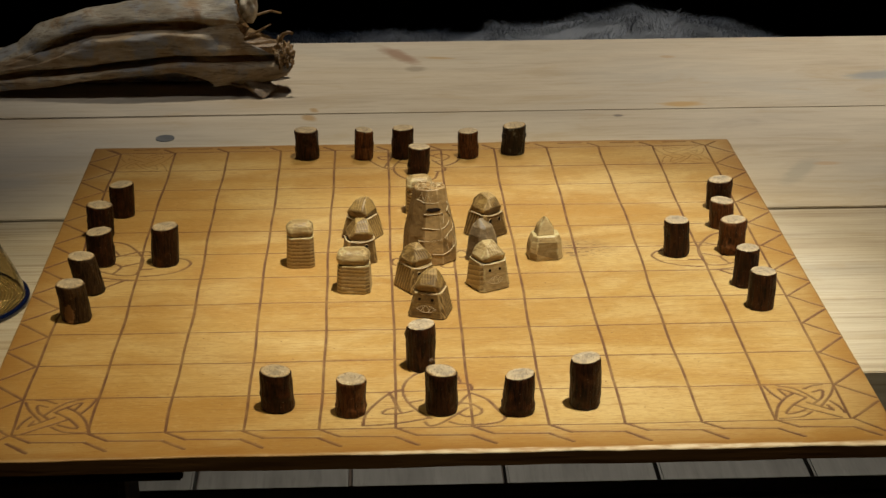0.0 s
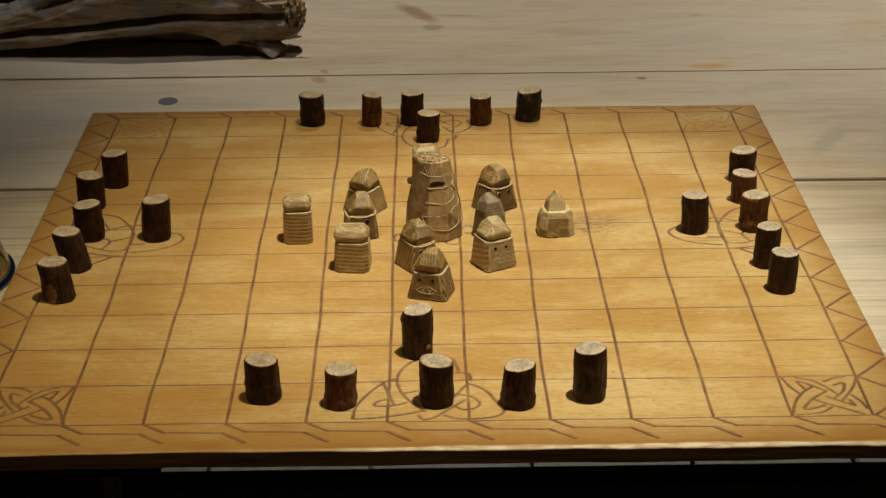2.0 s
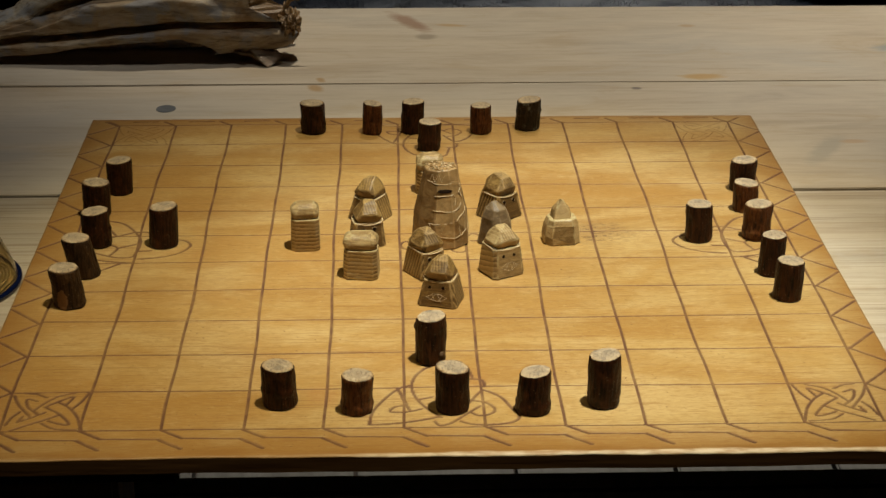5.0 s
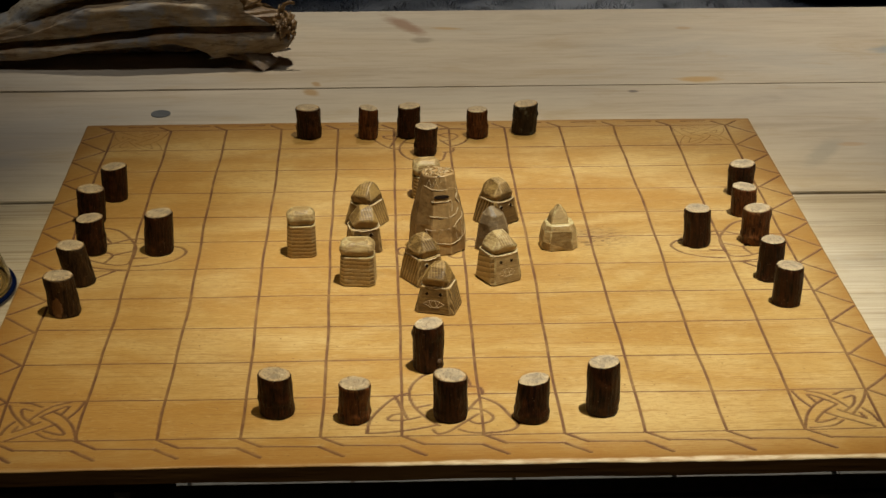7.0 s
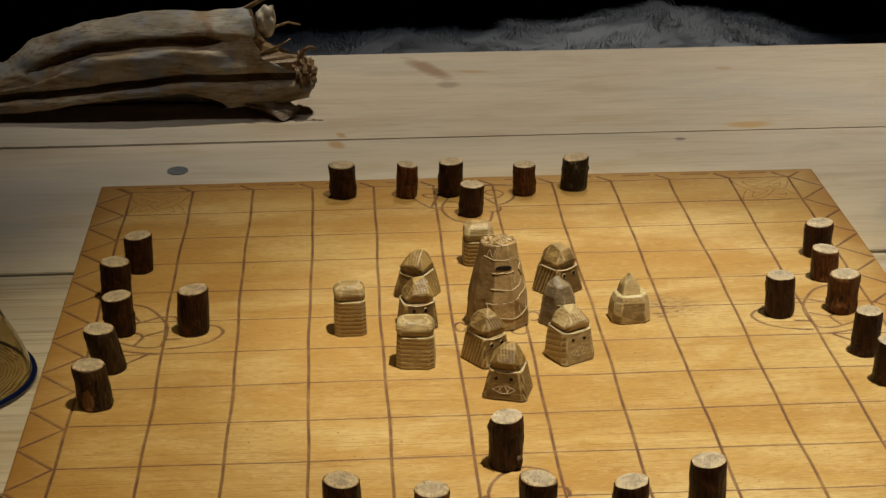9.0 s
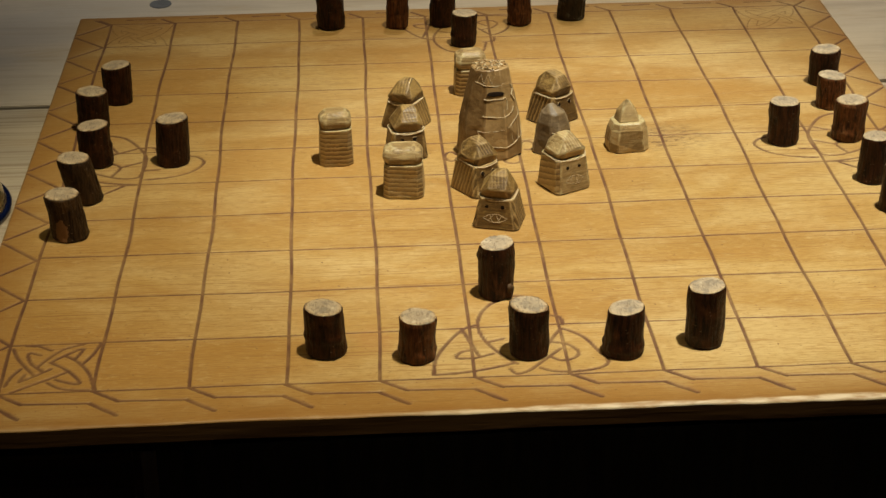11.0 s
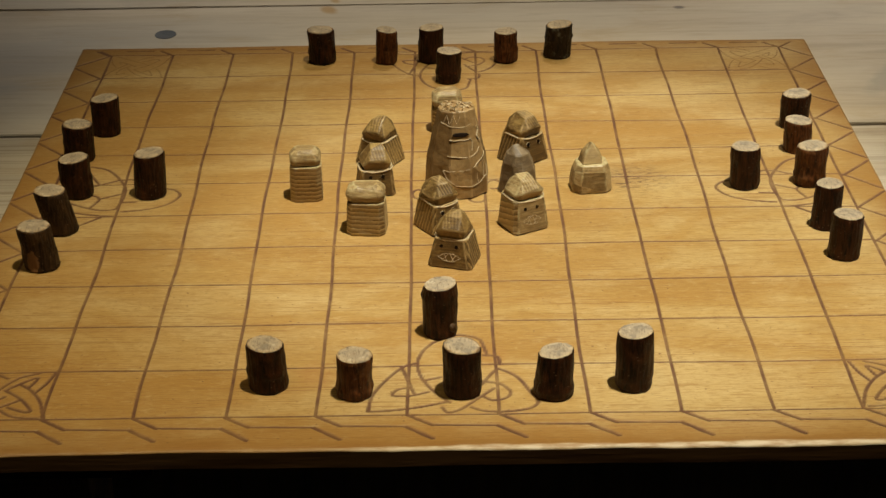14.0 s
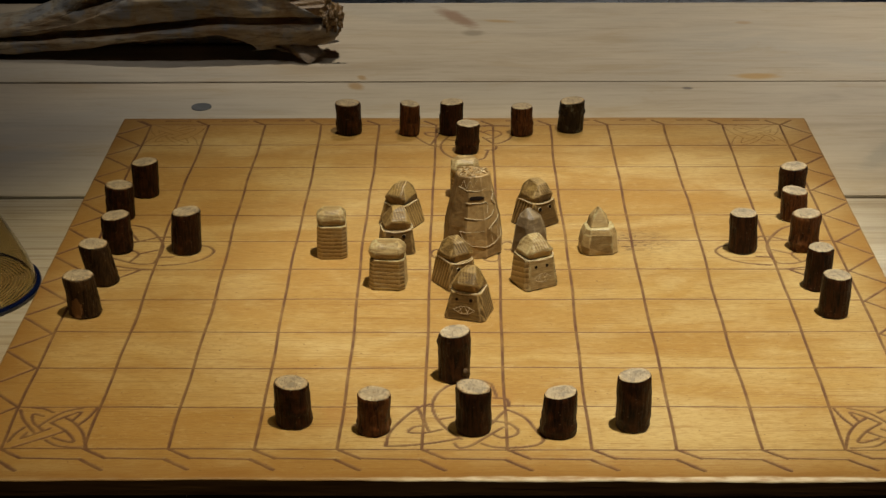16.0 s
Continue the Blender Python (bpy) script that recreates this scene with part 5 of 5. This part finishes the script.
def sheepskin():
    """A fleece thrown over the bench, its locks curling at the outline."""
    def height(x, y):
        ridge = np.interp(x, [-0.42, -0.30, -0.1, 0.10, 0.22, 0.38, 0.50, 0.60, 0.68], [0.012, 0.055, 0.060, 0.062, 0.078, 0.105, 0.085, 0.050, 0.012])
        return -0.289 + ridge * max(1 - ((y - 1.75) / 0.24) ** 2, 0.05) + 0.010 * noise.noise(Vector((x * 16, y * 16, 2)))

    bm = bmesh.new()
    nx, ny = 60, 26
    grid = [[bm.verts.new((x, y, height(x, y))) for x in np.linspace(-0.42, 0.68, nx)] for y in np.linspace(1.54, 1.98, ny)]
    for lo, hi in zip(grid, grid[1:]):
        for i in range(nx - 1):
            bm.faces.new((lo[i], lo[i + 1], hi[i + 1], hi[i]))
    n = Net("blue_grey_fleece")
    tone = n.mix(n.noise(n.coords((26, 26, 26)), 1, 4), (0.20, 0.215, 0.25), (0.29, 0.305, 0.34))
    m = n.done(tone, 0.85)
    ob = part("sheepskin", bm, m, None, "", True)
    tagged(ob, "shaggy bluish-grey sheepskin thrown over the bench", "sheepskin")
    rnd = random.Random(9)
    verts, faces = [], []
    for k in range(52000):
        x, y = rnd.uniform(-0.42, 0.68), rnd.uniform(1.56, 1.97)
        lock = Vector((noise.noise(Vector((x * 13, y * 13, 1))), noise.noise(Vector((x * 13, y * 13, 8))), 0))
        p = Vector((x, y, height(x, y) - 0.002))
        way = (Vector((rnd.uniform(-0.5, 0.5), rnd.uniform(-0.5, 0.5), 1.0)) + lock * 2.4).normalized()
        size, w = rnd.uniform(0.016, 0.036), rnd.uniform(0.0002, 0.0005)
        side = Vector((way.y, -way.x, 0)).normalized() * w if abs(way.x) + abs(way.y) > 1e-4 else Vector((w, 0, 0))
        curl = Vector((lock.x * 0.045 + rnd.uniform(-0.012, 0.012), lock.y * 0.04, -0.016))
        base = len(verts)
        for f in (0.0, 0.55):
            q = p + way * size * f + curl * f * f
            verts += [q - side * (1 - 0.3 * f), q + side * (1 - 0.3 * f)]
        verts.append(p + way * size + curl)
        faces += [(base, base + 1, base + 3, base + 2), (base + 2, base + 3, base + 4)]
    mesh = bpy.data.meshes.new("fleece")
    mesh.from_pydata([tuple(v) for v in verts], [], faces)
    mesh.materials.append(m)
    tagged(part("fleece", None, None, ob, "", mesh=mesh), kind="stuff")


sheepskin()

# ---- floorboards ----
plank_mesh = None
for k in range(-9, 10):
    x = -0.0825 + 0.2256 * k
    if plank_mesh is None:
        bm = box(bmesh.new(), -0.1095, 0.1095, -2.9, 2.9, -0.03, 0.0, 0.003)
        first = part("floorboard", bm, M_FLOORBOARD, floor)
        plank_mesh = first.data
    else:
        first = part("floorboard", None, None, floor, mesh=plank_mesh)
    first.location = (x + 0.1128, 0.7, FLOOR)
